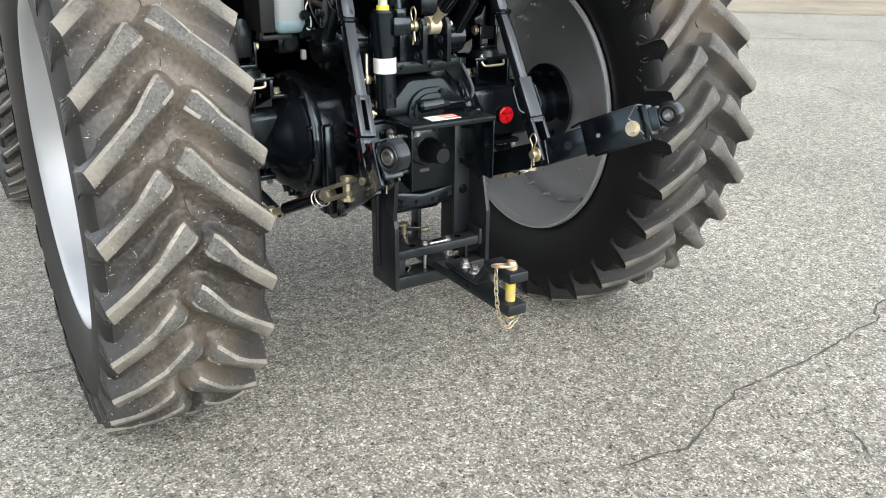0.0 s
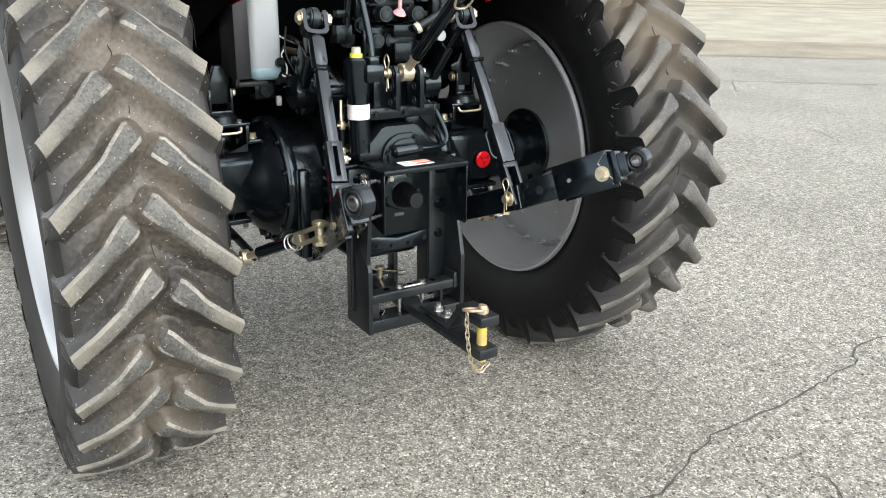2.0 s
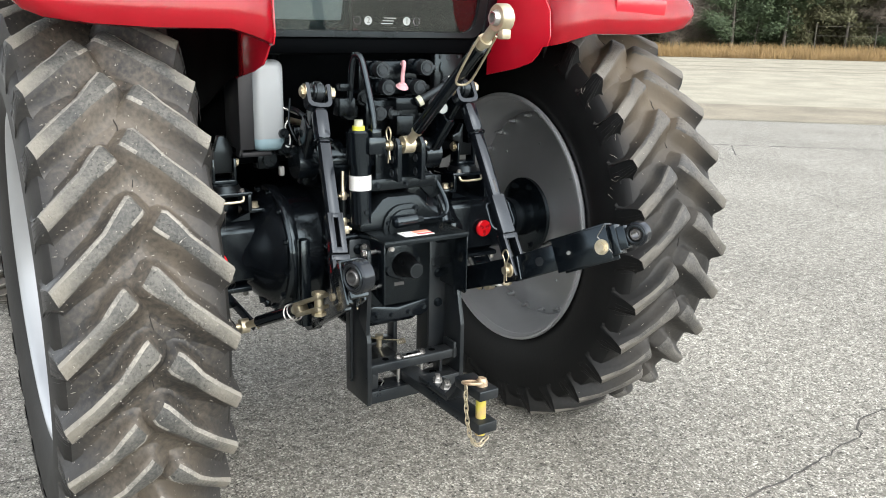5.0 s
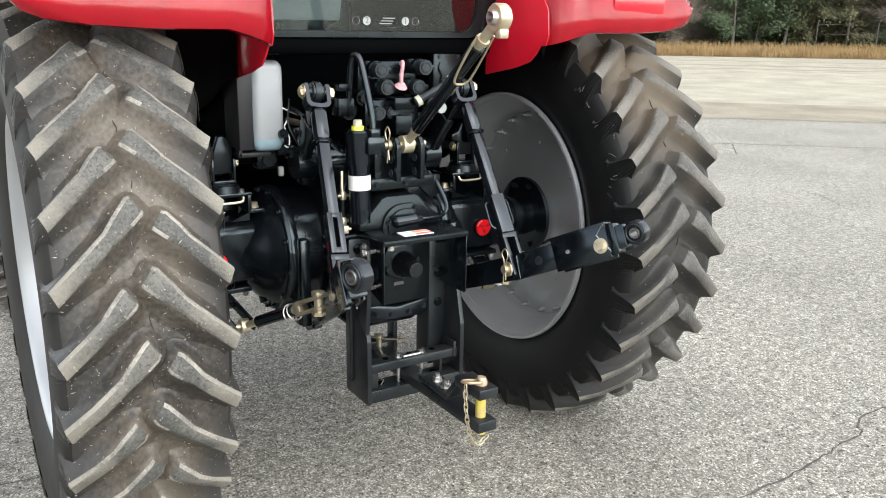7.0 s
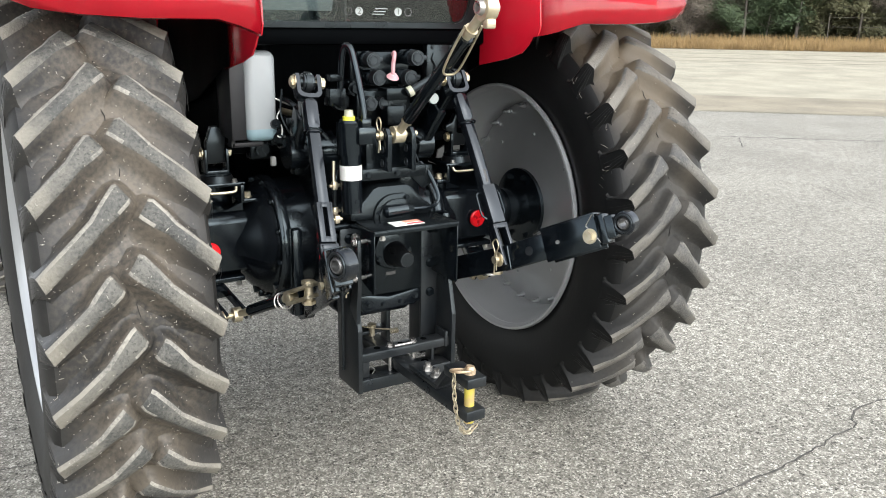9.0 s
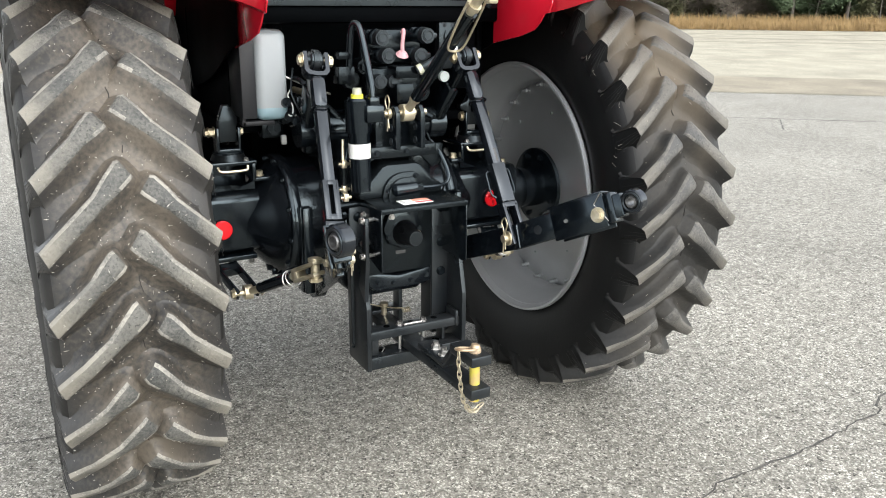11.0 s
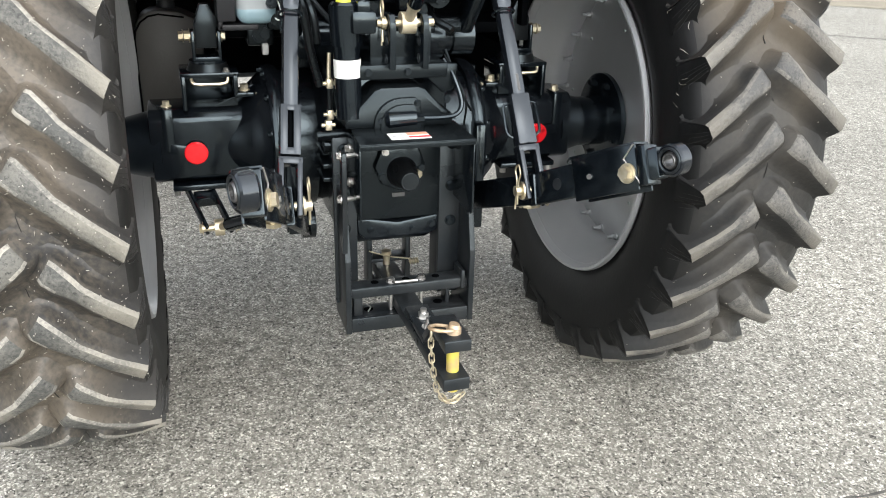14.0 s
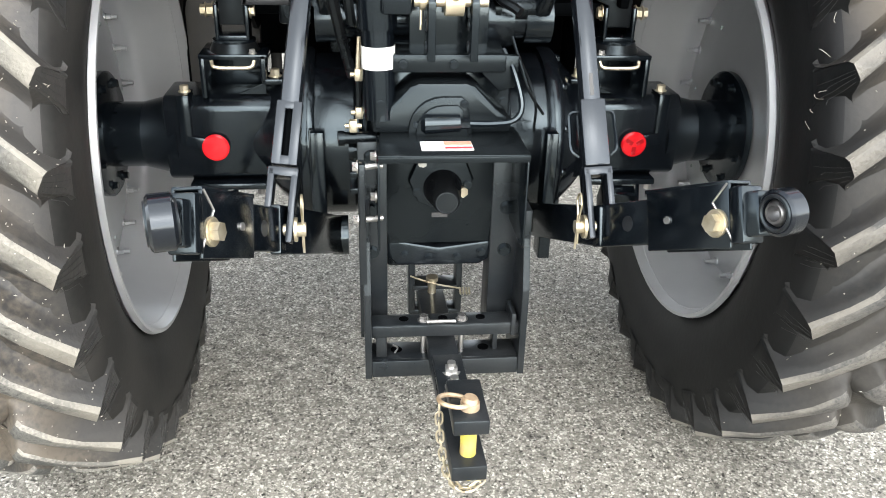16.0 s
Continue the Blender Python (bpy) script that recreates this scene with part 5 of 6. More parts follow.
# hydraulic cylinder with the yellow cap
bm = B()
cyl(bm, (-0.118, 0.155, 0.865), (-0.122, 0.158, 1.035), 0.031, n=28)
cyl(bm, (-0.122, 0.158, 1.035), (-0.124, 0.158, 1.125), 0.037, n=28)
cyl(bm, (-0.124, 0.158, 1.125), (-0.124, 0.158, 1.132), 0.034, 0.028, 28)
box(bm, (-0.088, 0.135, 1.09), (0.055, 0.05, 0.05), 0.006)
box(bm, (-0.088, 0.13, 1.122), (0.03, 0.03, 0.03), 0.004)
canister = part("hydraulic_canister", bm, BLACK, tractor, "upright black hydraulic canister")
bm = B()
cyl(bm, (-0.1205, 0.157, 0.962), (-0.121, 0.157, 1.004), 0.0318, n=28, caps=False)
part("canister_label", bm, PAPER, canister, "white printed paper label")
for k in range(4):
    bm = B()
    for j in range(5):
        a0 = -2.2 + 0.20 * j
        a1 = a0 + 0.16
        pts = [Vector((-0.1207 + 0.0322 * math.cos(a), 0.157 + 0.0322 * math.sin(a), 0.992 - 0.0075 * k)) for a in (a0, a1)]
        beam(bm, pts[0], pts[1], 0.0006, 0.0016 if k else 0.003, 0)
    part("label_line", bm, GREYINK, canister)
part("cap_ring", made(cyl, (-0.128, 0.150, 1.132), (-0.128, 0.150, 1.143), 0.0175, None, 20), YELLOW, canister, "yellow plastic ring")
part("cap", made(cyl, (-0.128, 0.150, 1.143), (-0.128, 0.150, 1.160), 0.0135, 0.012, 20), CREAM, canister, "translucent plastic cap")
bm = B()
tube(bm, smooth([(-0.088, 0.13, 1.10), (-0.089, 0.138, 1.17), (-0.099, 0.165, 1.28), (-0.105, 0.178, 1.322), (-0.112, 0.188, 1.333), (-0.119, 0.198, 1.326), (-0.122, 0.205, 1.29), (-0.124, 0.215, 1.20)]), 0.0098, 12)
part("steel_pipe", bm, BLACK, tractor, "bent black steel pipe")
bm = B()
box(bm, (-0.14, 0.22, 1.245), (0.04, 0.04, 0.02), 0.003)
box(bm, (-0.135, 0.23, 1.19), (0.05, 0.05, 0.05), 0.004)
part("pipe_clamp", bm, DARKFIT, tractor)


# remote hydraulic valves
def coupler(x, y, z, r):
    bm = B()
    cyl(bm, (x, y + 0.12, z), (x, y + 0.02, z), r * 0.95, n=22)
    cyl(bm, (x, y + 0.055, z), (x, y + 0.04, z), r * 1.15, n=22)
    for k in range(4):
        ring(bm, (x, y + 0.065 + 0.009 * k, z), (0, 1, 0), r * 0.95, 0.0022, 22, 6)
    ob = part("coupler", bm, BLACK, valve)
    bm = B()
    cyl(bm, (x, y + 0.025, z), (x, y, z), r * 1.12, r * 1.05, 24)
    cyl(bm, (x, y + 0.002, z), (x, y - 0.003, z), r * 0.8, n=24)
    box(bm, (x + r * 1.3, y + 0.014, z), (r * 0.8, 0.012, r * 0.7), 0.003)
    ring(bm, (x, y - 0.003, z), (0, 1, 0), r * 0.62, 0.0014, 20, 5)
    part("dust_cap", bm, CAPS, ob)


bm = B()
box(bm, (0.05, 0.345, 1.262), (0.20, 0.08, 0.10), 0.006)
box(bm, (0.03, 0.30, 1.16), (0.18, 0.12, 0.09), 0.006)
box(bm, (0.035, 0.20, 1.135), (0.055, 0.05, 0.055), 0.003)
box(bm, (0.045, 0.215, 1.195), (0.07, 0.06, 0.035), 0.003)
valve = part("valve_block", bm, DARKFIT, tractor, "black hydraulic valve block with remote couplers")
for x, z in ((-0.024, 1.292), (0.122, 1.297), (-0.005, 1.242), (0.10, 1.240)):
    coupler(x, 0.20, z, 0.021)
for x, z, r in ((-0.030, 1.168, 0.019), (0.014, 1.168, 0.018), (0.15, 1.19, 0.018)):
    coupler(x, 0.205, z, r)
bm = B()
cyl(bm, (0.032, 0.19, 1.244), (0.032, 0.185, 1.253), 0.019, 0.011, 20)
tube(bm, smooth([(0.032, 0.188, 1.25), (0.031, 0.185, 1.28), (0.033, 0.182, 1.302), (0.036, 0.188, 1.314), (0.037, 0.20, 1.308)]), 0.0058, 10)
part("pink_lever", bm, PINK, valve, "faded pink plastic lever")
bm = B()
cyl(bm, (0.075, 0.18, 1.198), (0.165, 0.16, 1.252), 0.011, n=14)
cyl(bm, (0.160, 0.162, 1.249), (0.176, 0.158, 1.260), 0.017, n=16)
part("grey_spool", bm, CAPS, valve)
part("spool_collar", made(cyl, (0.078, 0.178, 1.20), (0.090, 0.175, 1.207), 0.016, None, 16), CREAM, valve, "pale collar")
part("white_plug", made(cyl, (0.172, 0.20, 1.178), (0.172, 0.188, 1.178), 0.016, None, 20), FADED, valve, "round white plug")
part("white_plug", made(cyl, (0.182, 0.165, 1.262), (0.184, 0.155, 1.264), 0.014, None, 20), PAPER, valve, "round white plug")
for k, (x, y, z, r) in enumerate(((-0.06, 0.27, 1.21, 0.022), (-0.09, 0.3, 1.17, 0.026), (0.09, 0.27, 1.15, 0.02), (0.13, 0.28, 1.13, 0.03), (0.07, 0.24, 1.10, 0.02), (-0.05, 0.26, 1.10, 0.03))):
    bm = B()
    cyl(bm, (x, y + 0.04, z), (x, y - 0.02, z), r, n=18)
    cyl(bm, (x, y - 0.02, z), (x, y - 0.032, z), r * 0.7, n=6)
    part("hydraulic_fitting", bm, DARKFIT, valve)


# hoses, wires and small gear round the housing
def hose(pts, r, mat=HOSE, name="hose", label=""):
    bm = B()
    tube(bm, smooth(pts, 6), r, 8)
    return part(name, bm, mat, tractor, label)


hose([(-0.20, 0.33, 1.16), (-0.23, 0.24, 1.17), (-0.21, 0.22, 1.10), (-0.19, 0.25, 1.0), (-0.17, 0.26, 0.92)], 0.011)
hose([(-0.235, 0.42, 1.17), (-0.215, 0.38, 1.165), (-0.16, 0.33, 1.10), (-0.1, 0.3, 1.03)], 0.008)
hose([(-0.30, 0.42, 1.20), (-0.22, 0.40, 1.16), (-0.12, 0.38, 1.12)], 0.003, STEEL, "cable", "thin bright control cable")
hose([(0.20, 0.45, 1.21), (0.12, 0.3, 1.09), (0.16, 0.24, 1.05)], 0.010)
hose([(0.16, 0.30, 0.98), (0.20, 0.24, 0.88), (0.21, 0.27, 0.80)], 0.003)
hose([(0.15, 0.26, 1.0), (0.185, 0.235, 0.90), (0.225, 0.26, 0.84)], 0.003)
hose([(-0.155, 0.20, 1.01), (-0.158, 0.195, 0.965), (-0.158, 0.19, 0.935)], 0.005, ZINC, "control_rod", "thin zinc control rod")
hose([(-0.158, 0.19, 0.935), (-0.158, 0.19, 0.90), (-0.158, 0.19, 0.866)], 0.0065, HOSE, "rod_spring")
hose([(-0.16, 0.22, 0.865), (-0.16, 0.19, 0.80), (-0.158, 0.18, 0.76)], 0.005, BLACK, "control_rod")
for p in ((-0.158, 0.19, 0.94), (-0.158, 0.19, 0.865), (-0.17, 0.15, 0.85)):
    bm = B()
    box(bm, p, (0.016, 0.016, 0.024), 0.003)
    cyl(bm, Vector(p) - Vector((0.016, 0, 0)), Vector(p) + Vector((0.016, 0, 0)), 0.005, n=10)
    part("rod_clevis", bm, ZINC, tractor, "small yellow zinc clevis")
for p, q, r in (((-0.20, 0.15, 0.825), (-0.10, 0.16, 0.825), 0.012), ((-0.18, 0.17, 0.795), (-0.10, 0.17, 0.795), 0.016), ((0.12, 0.33, 1.045), (0.22, 0.33, 1.045), 0.03)):
    bm = B()
    cyl(bm, p, q, r, n=18)
    cyl(bm, p, Vector(p) + (Vector(q) - Vector(p)) * 0.12, r * 1.25, n=18)
    part("pipe_stub", bm, DARKFIT, tractor)
for x, y, z, a, b, c in ((-0.25, 0.42, 1.06, 0.05, 0.06, 0.05), (-0.20, 0.40, 1.10, 0.06, 0.05, 0.04), (-0.29, 0.46, 1.02, 0.07, 0.06, 0.06), (-0.19, 0.38, 0.98, 0.05, 0.05, 0.07)):
    bm = B()
    box(bm, (x, y, z), (a, b, c), 0.008)
    cyl(bm, (x, y - b / 2, z), (x, y - b / 2 - 0.012, z), min(a, c) * 0.36, n=14)
    cyl(bm, (x + a * 0.3, y - b / 2, z + c * 0.3), (x + a * 0.3, y - b / 2 - 0.008, z + c * 0.3), 0.006, n=6)
    part("machine_fitting", bm, DARKFIT, tractor)
for x, z in ((-0.235, 1.035), (-0.265, 1.095), (-0.21, 1.065)):
    bm = B()
    cyl(bm, (x, 0.41, z), (x, 0.36, z + 0.01), 0.014, n=16)
    cyl(bm, (x, 0.36, z + 0.01), (x, 0.35, z + 0.012), 0.010, n=6)
    part("pipe_fitting", bm, DARKFIT, tractor)
bm = B()
box(bm, (-0.29, 0.33, 1.0), (0.016, 0.014, 0.028), 0.004)
part("plug_connector", bm, material("greyed_white_plastic", (0.15, 0.155, 0.15), (0.19, 0.195, 0.19), 40, 0.5), tractor, "small white wiring plug")

# zinc elbow with its hose, beside the housing
bm = B()
cyl(bm, (-0.19, 0.52, 1.124), (-0.19, 0.36, 1.124), 0.010, n=14)
cyl(bm, (-0.19, 0.375, 1.124), (-0.19, 0.35, 1.124), 0.014, n=6)
cyl(bm, (-0.19, 0.345, 1.124), (-0.19, 0.315, 1.124), 0.012, 0.011, 14)
part("hose_fitting", bm, ZINC, tractor, "yellow zinc hose fitting")
hose([(-0.19, 0.32, 1.124), (-0.189, 0.295, 1.122), (-0.184, 0.276, 1.105), (-0.176, 0.272, 1.07), (-0.170, 0.28, 1.02)], 0.010)
# bolted bosses under the brake housing
for x, y, z, r in ((-0.262, 0.43, 0.540, 0.026), (-0.302, 0.46, 0.560, 0.022), (0.255, 0.44, 0.545, 0.024)):
    bm = B()
    cyl(bm, (x, y, z), (x, y + 0.02, z + 0.06), r, r * 1.25, 18)
    bolt(bm, (x, y - 0.001, z - 0.001), (0, -0.3, -0.95), 0.010, 0.012)
    part("drain_boss", bm, CAST, tractor, "black cast boss with a plug bolt")

# white washer tank with its carrier
bm = B()
box(bm, (-0.301, 0.44, 1.183), (0.097, 0.13, 0.262), 0.026, seg=5)
bm2 = B()
box(bm2, (-0.301, 0.44, 1.0805), (0.0985, 0.1315, 0.060), 0.027, seg=5)
tank = part("washer_tank", bm, TANK, tractor, "white translucent plastic washer tank")
part("tank_fluid", bm2, FLUID, tank, "pale blue fluid showing through the tank bottom")
part("tank_cap", made(cyl, (-0.275, 0.42, 1.312), (-0.275, 0.42, 1.335), 0.022, None, 20), DEEP_BLACK, tank, "black screw cap")
bm = B()
box(bm, (-0.374, 0.44, 1.185), (0.044, 0.14, 0.25), 0.004)
box(bm, (-0.346, 0.45, 1.044), (0.098, 0.13, 0.014), 0.003)
box(bm, (-0.388, 0.45, 1.055), (0.012, 0.13, 0.036), 0.003)
part("tank_carrier", bm, GREYBOX, tractor, "black sheet carrier beside the tank")
hose([(-0.266, 0.385, 1.075), (-0.248, 0.375, 1.062), (-0.243, 0.375, 1.09), (-0.255, 0.38, 1.12), (-0.244, 0.385, 1.14)], 0.0022, PAPER, "washer_hose", "thin pale washer hose")
hose([(-0.262, 0.39, 1.075), (-0.225, 0.35, 1.06), (-0.25, 0.36, 1.13), (-0.23, 0.40, 1.2)], 0.003)


# ---- cab and fenders ----
def fender(s):
    """Shell over the wheel: section along y and z, carried out sideways, with an inner panel."""
    bm = B()
    arc = [(0.015, 1.400), (-0.010, 1.403), (-0.022, 1.43), (-0.012, 1.50), (0.05, 1.585), (0.16, 1.65), (0.32, 1.685), (0.60, 1.69), (0.85, 1.64), (1.08, 1.50), (1.20, 1.30)]
    xs = [(0.425, 0.080), (0.428, 0.062), (0.437, 0.044), (0.451, 0.028), (0.472, 0.014), (0.500, 0.004), (0.55, -0.004), (0.72, -0.003), (0.85, 0.0), (0.94, 0.008), (0.978, 0.020), (0.993, 0.034), (1.0, 0.052)]
    mid = Vector((0.55, 1.15))
    rows, liner = [], []
    for x, inset in xs:
        row, under = [], []
        for k, (y, z) in enumerate(arc):
            d = (mid - Vector((y, z))).normalized()
            rise = 0.05 * max(0, x - 0.72) - 0.34 * max(0, 0.54 - x) if k < 3 else 0
            row.append(bm.verts.new((s * x + 0.02, y + d.x * inset, z + (d.y * inset if k > 2 else 1.15 * inset * (x > 0.8)) + rise)))
            if 2 < k < 10 and 0.43 < x < 0.99:
                under.append(Vector((s * x + 0.02, y + d.x * (inset + 0.022), z + d.y * (inset + 0.022))))
        rows.append(row)
        liner += [under] if under else []
    for a, b in zip(rows, rows[1:]):
        for k in range(len(arc) - 1):
            bm.faces.new((a[k], a[k + 1], b[k + 1], b[k]))
    bmesh.ops.solidify(bm, geom=bm.faces[:], thickness=0.006)
    ob = part("fender", bm, RED, tractor, "glossy red rear fender", angle=55)
    bm = B()
    rear = []
    for k, (y, z) in enumerate(arc[:7]):
        d = (mid - Vector((y, z))).normalized()
        rear.append((y + d.x * 0.064, z + (d.y * 0.064 if k > 2 else -0.34 * 0.115)))
    poly = [(0.36, 1.262), (0.20, 1.291), (0.125, 1.312), (0.095, 1.335)] + rear + [(0.36, 1.610)]
    prism(bm, poly, "x", s * 0.424 + 0.02, s * 0.430 + 0.02, 0.002)
    part("fender_side", bm, RED, ob, "red inner side panel of the fender")
    bm = B()
    box(bm, (s * 0.73 + 0.02, -0.014, 1.478), (0.21, 0.014, 0.06), 0.005, Matrix.Rotation(radians(9), 4, "X"))
    part("lamp_recess", bm, RED, ob, "raised red lamp panel on the fender")
    bm = B()
    vs = [[bm.verts.new(p) for p in r] for r in liner]
    for a, b in zip(vs, vs[1:]):
        for k in range(len(a) - 1):
            bm.faces.new((a[k], a[k + 1], b[k + 1], b[k]))
    bmesh.ops.solidify(bm, geom=bm.faces[:], thickness=0.003)
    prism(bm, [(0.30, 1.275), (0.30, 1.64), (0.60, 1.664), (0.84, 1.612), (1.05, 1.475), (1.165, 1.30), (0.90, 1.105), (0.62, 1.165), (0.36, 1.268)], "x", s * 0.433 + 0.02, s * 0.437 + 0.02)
    part("fender_liner", bm, DEEP_BLACK, ob, "black liner under the fender")
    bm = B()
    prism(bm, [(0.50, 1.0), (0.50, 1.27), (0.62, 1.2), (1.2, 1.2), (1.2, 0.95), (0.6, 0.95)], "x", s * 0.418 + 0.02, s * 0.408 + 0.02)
    part("inner_guard", bm, DEEP_BLACK, ob, "black plastic inner guard")


fender(-1)
fender(1)

cab = part("cab_frame", made(beam, (-0.41, 0.36, 1.355), (0.45, 0.36, 1.355), 0.05, 0.05, 0.012), DEEP_BLACK, tractor, "black steel cab frame")
for s in (-1, 1):
    part("rear_pillar", made(beam, (s * 0.405 + 0.02, 0.37, 1.34), (s * 0.40 + 0.02, 0.15, 2.30), 0.05, 0.05, 0.012, side=(1, 0, 0)), BLACK, cab)
    part("front_pillar", made(beam, (s * 0.42 + 0.02, 1.45, 1.1), (s * 0.40 + 0.02, 1.42, 2.30), 0.05, 0.06, 0.012, side=(1, 0, 0)), BLACK, cab)
part("top_rail", made(beam, (-0.40, 0.15, 2.28), (0.44, 0.15, 2.28), 0.06, 0.06, 0.012), BLACK, cab)
# unseen roof, added to keep sky light off the gear below
bm = B()
box(bm, (0, 0.80, 2.35), (1.0, 1.5, 0.12), 0.04, seg=3)
part("added_cab_roof", bm, RED, cab, "unseen red cab roof, added to block light from above")
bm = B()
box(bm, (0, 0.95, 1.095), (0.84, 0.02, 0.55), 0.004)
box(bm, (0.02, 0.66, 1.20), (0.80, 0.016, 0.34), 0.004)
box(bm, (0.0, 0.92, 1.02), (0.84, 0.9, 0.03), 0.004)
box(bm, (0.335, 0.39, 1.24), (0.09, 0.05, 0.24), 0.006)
part("cab_bulkhead", bm, DEEP_BLACK, cab, "black panel under the rear window")
bm = B()
box(bm, (0.290, 0.352, 1.262), (0.100, 0.006, 0.150), 0.002)
box(bm, (0.241, 0.365, 1.262), (0.005, 0.030, 0.150), 0.001)
panel = part("corner_panel", bm, HOSE, cab, "dark grey sheet panel under the window corner")
for q in ((0.258, 1.322), (0.325, 1.322)):
    part("panel_screw", made(bolt, (q[0], 0.349, q[1]), (0, -1, 0), 0.005, 0.003), CAPS, panel)
part("panel_wire", made(tube, smooth([(0.262, 0.347, 1.305), (0.256, 0.343, 1.285), (0.266, 0.342, 1.262), (0.258, 0.344, 1.235)], 4), 0.003, 6), HOSE, panel)
bm = B()
pts = [(-0.371, 1.418), (-0.363, 1.404), (-0.350, 1.395), (-0.333, 1.392), (0.333, 1.392), (0.350, 1.395), (0.363, 1.404), (0.371, 1.418), (0.375, 1.437), (0.375, 2.2), (0.34, 2.24), (-0.34, 2.24), (-0.375, 2.2), (-0.375, 1.437)]
rows = [[bm.verts.new((x * k, y0 + -0.27 * (z - 1.36), z + e)) for x, z in pts] for k, e, y0 in ((1.06, 0, 0.335), (0.985, 0, 0.335), (0.985, 0, 0.352), (1.06, 0, 0.352))]
mid = 1.8
for r, k in zip(rows, (1.03, 0.99, 0.99, 1.03)):
    for v in r:
        v.co.z = mid + (v.co.z - mid) * k
for a, b in zip(rows, rows[1:] + rows[:1]):
    for k in range(len(pts)):
        bm.faces.new((a[k], a[(k + 1) % len(pts)], b[(k + 1) % len(pts)], b[k]))
window = part("rear_window", bm, HOSE, cab, "rear window in a black rubber frame")
bm = B()
prism(bm, [(x * 0.99, 1.8 + (z - 1.8) * 0.99) for x, z in pts], "y", 0.0, 0.005)
for v in bm.verts:
    v.co.y += 0.343 + -0.27 * (v.co.z - 1.36)
pane = part("pane", bm, GLASS, window, "green-tinted glass pane")
pane.visible_shadow = False


def on_pane(x, z, d=0.0015):
    return Vector((x, 0.343 + -0.27 * (z - 1.36) - d, z))


def sign(text, x, z):
    bm = B()
    start = on_pane(x, z)
    lathe_y(bm, [(0.0, 0.0), (0.0, 0.0125), (-0.0008, 0.0125), (-0.0008, 0.0)], start, 24)
    part("window_mark", bm, FADED, window, "round pale window mark with a figure")
    cu = bpy.data.curves.new("mark_figure", "FONT")
    cu.body, cu.size, cu.align_x, cu.align_y = text, 0.025, "CENTER", "CENTER"
    cu.extrude = 0.0002
    tmp = bpy.data.objects.new("mark_figure", cu)
    me = bpy.data.meshes.new_from_object(tmp)
    bpy.data.objects.remove(tmp)
    me.materials.append(INK)
    ob = new("mark_figure", me)
    ob.parent = window
    ob.matrix_basis = Matrix.Translation(on_pane(x, z, 0.0034) - world_of(window)) @ pose(0, 0, 0, 90, 0, 0)


sign("2", -0.010, 1.428)
sign("1", 0.120, 1.428)
for k in range(3):
    part("window_mark", made(box, on_pane(0.058 + 0.004 * (k - 1), 1.420 + 0.008 * k), (0.040, 0.001, 0.0022), 0.0), FADED, window, "pale printed bars on the glass")
for x in (-0.045, 0.155):
    bm = B()
    ring(bm, on_pane(x, 1.428), (0, 1, 0), 0.0115, 0.0004, 24, 4)
    part("window_mark", bm, GREYINK, window, "faint printed ring on the glass")
# opaque panels added where the cab has glass; they shut light out of the inside
bm = B()
for s in (-1, 1):
    box(bm, (s * 0.405 + 0.02, 0.93, 1.66), (0.02, 1.03, 1.26), 0.004)
box(bm, (0.02, 1.50, 1.66), (0.85, 0.02, 1.26), 0.004)
part("added_cab_wall", bm, DEEP_BLACK, cab, "unseen opaque cab sides, added in place of glass")
# inside the cab: seat back and floor show dark through the glass
bm = B()
box(bm, (0.0, 0.98, 1.45), (0.46, 0.16, 0.62), 0.05, seg=3)
box(bm, (0.0, 1.16, 1.25), (0.46, 0.42, 0.14), 0.05, seg=3)
box(bm, (0, 1.1, 1.12), (0.3, 0.3, 0.2), 0.02)
part("cab_seat", bm, HOSE, cab, "dark cab seat behind the glass")
bm = B()
box(bm, (-0.215, 0.338, 1.527), (0.26, 0.03, 0.20), 0.004, Matrix.Rotation(radians(15.1), 4, "X"))
part("cab_console", bm, material("grey_console_plastic", (0.15, 0.15, 0.17), (0.18, 0.18, 0.20), 4, 0.5, gleam=0.3), cab, "flat grey plastic box behind the glass")
part("cab_cable", made(tube, smooth([(-0.100, 0.372, 1.475), (-0.082, 0.375, 1.463), (-0.064, 0.38, 1.445), (-0.070, 0.385, 1.418), (-0.098, 0.388, 1.408), (-0.122, 0.386, 1.420)], 5), 0.009, 8), HOSE, cab, "looped black cable behind the glass")

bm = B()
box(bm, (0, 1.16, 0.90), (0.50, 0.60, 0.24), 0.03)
part("cab_underbody", bm, DEEP_BLACK, tractor, "black underbody below the cab floor")
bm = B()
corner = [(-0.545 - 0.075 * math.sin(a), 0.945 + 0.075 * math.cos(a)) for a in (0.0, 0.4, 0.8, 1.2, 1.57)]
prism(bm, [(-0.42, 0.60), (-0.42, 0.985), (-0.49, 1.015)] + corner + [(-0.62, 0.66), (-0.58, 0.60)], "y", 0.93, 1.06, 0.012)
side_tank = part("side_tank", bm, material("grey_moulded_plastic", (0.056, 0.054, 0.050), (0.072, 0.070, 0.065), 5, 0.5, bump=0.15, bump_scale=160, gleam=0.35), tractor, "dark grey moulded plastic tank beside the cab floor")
part("tank_seam", made(tube, [(x * 0.985 - 0.0075, 0.9285, z - 0.014) for x, z in [(-0.47, 1.010)] + corner + [(-0.62, 0.70)]], 0.003, 6), DEEP_BLACK, side_tank)
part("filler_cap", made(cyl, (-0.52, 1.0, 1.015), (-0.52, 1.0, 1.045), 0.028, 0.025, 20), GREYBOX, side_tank)
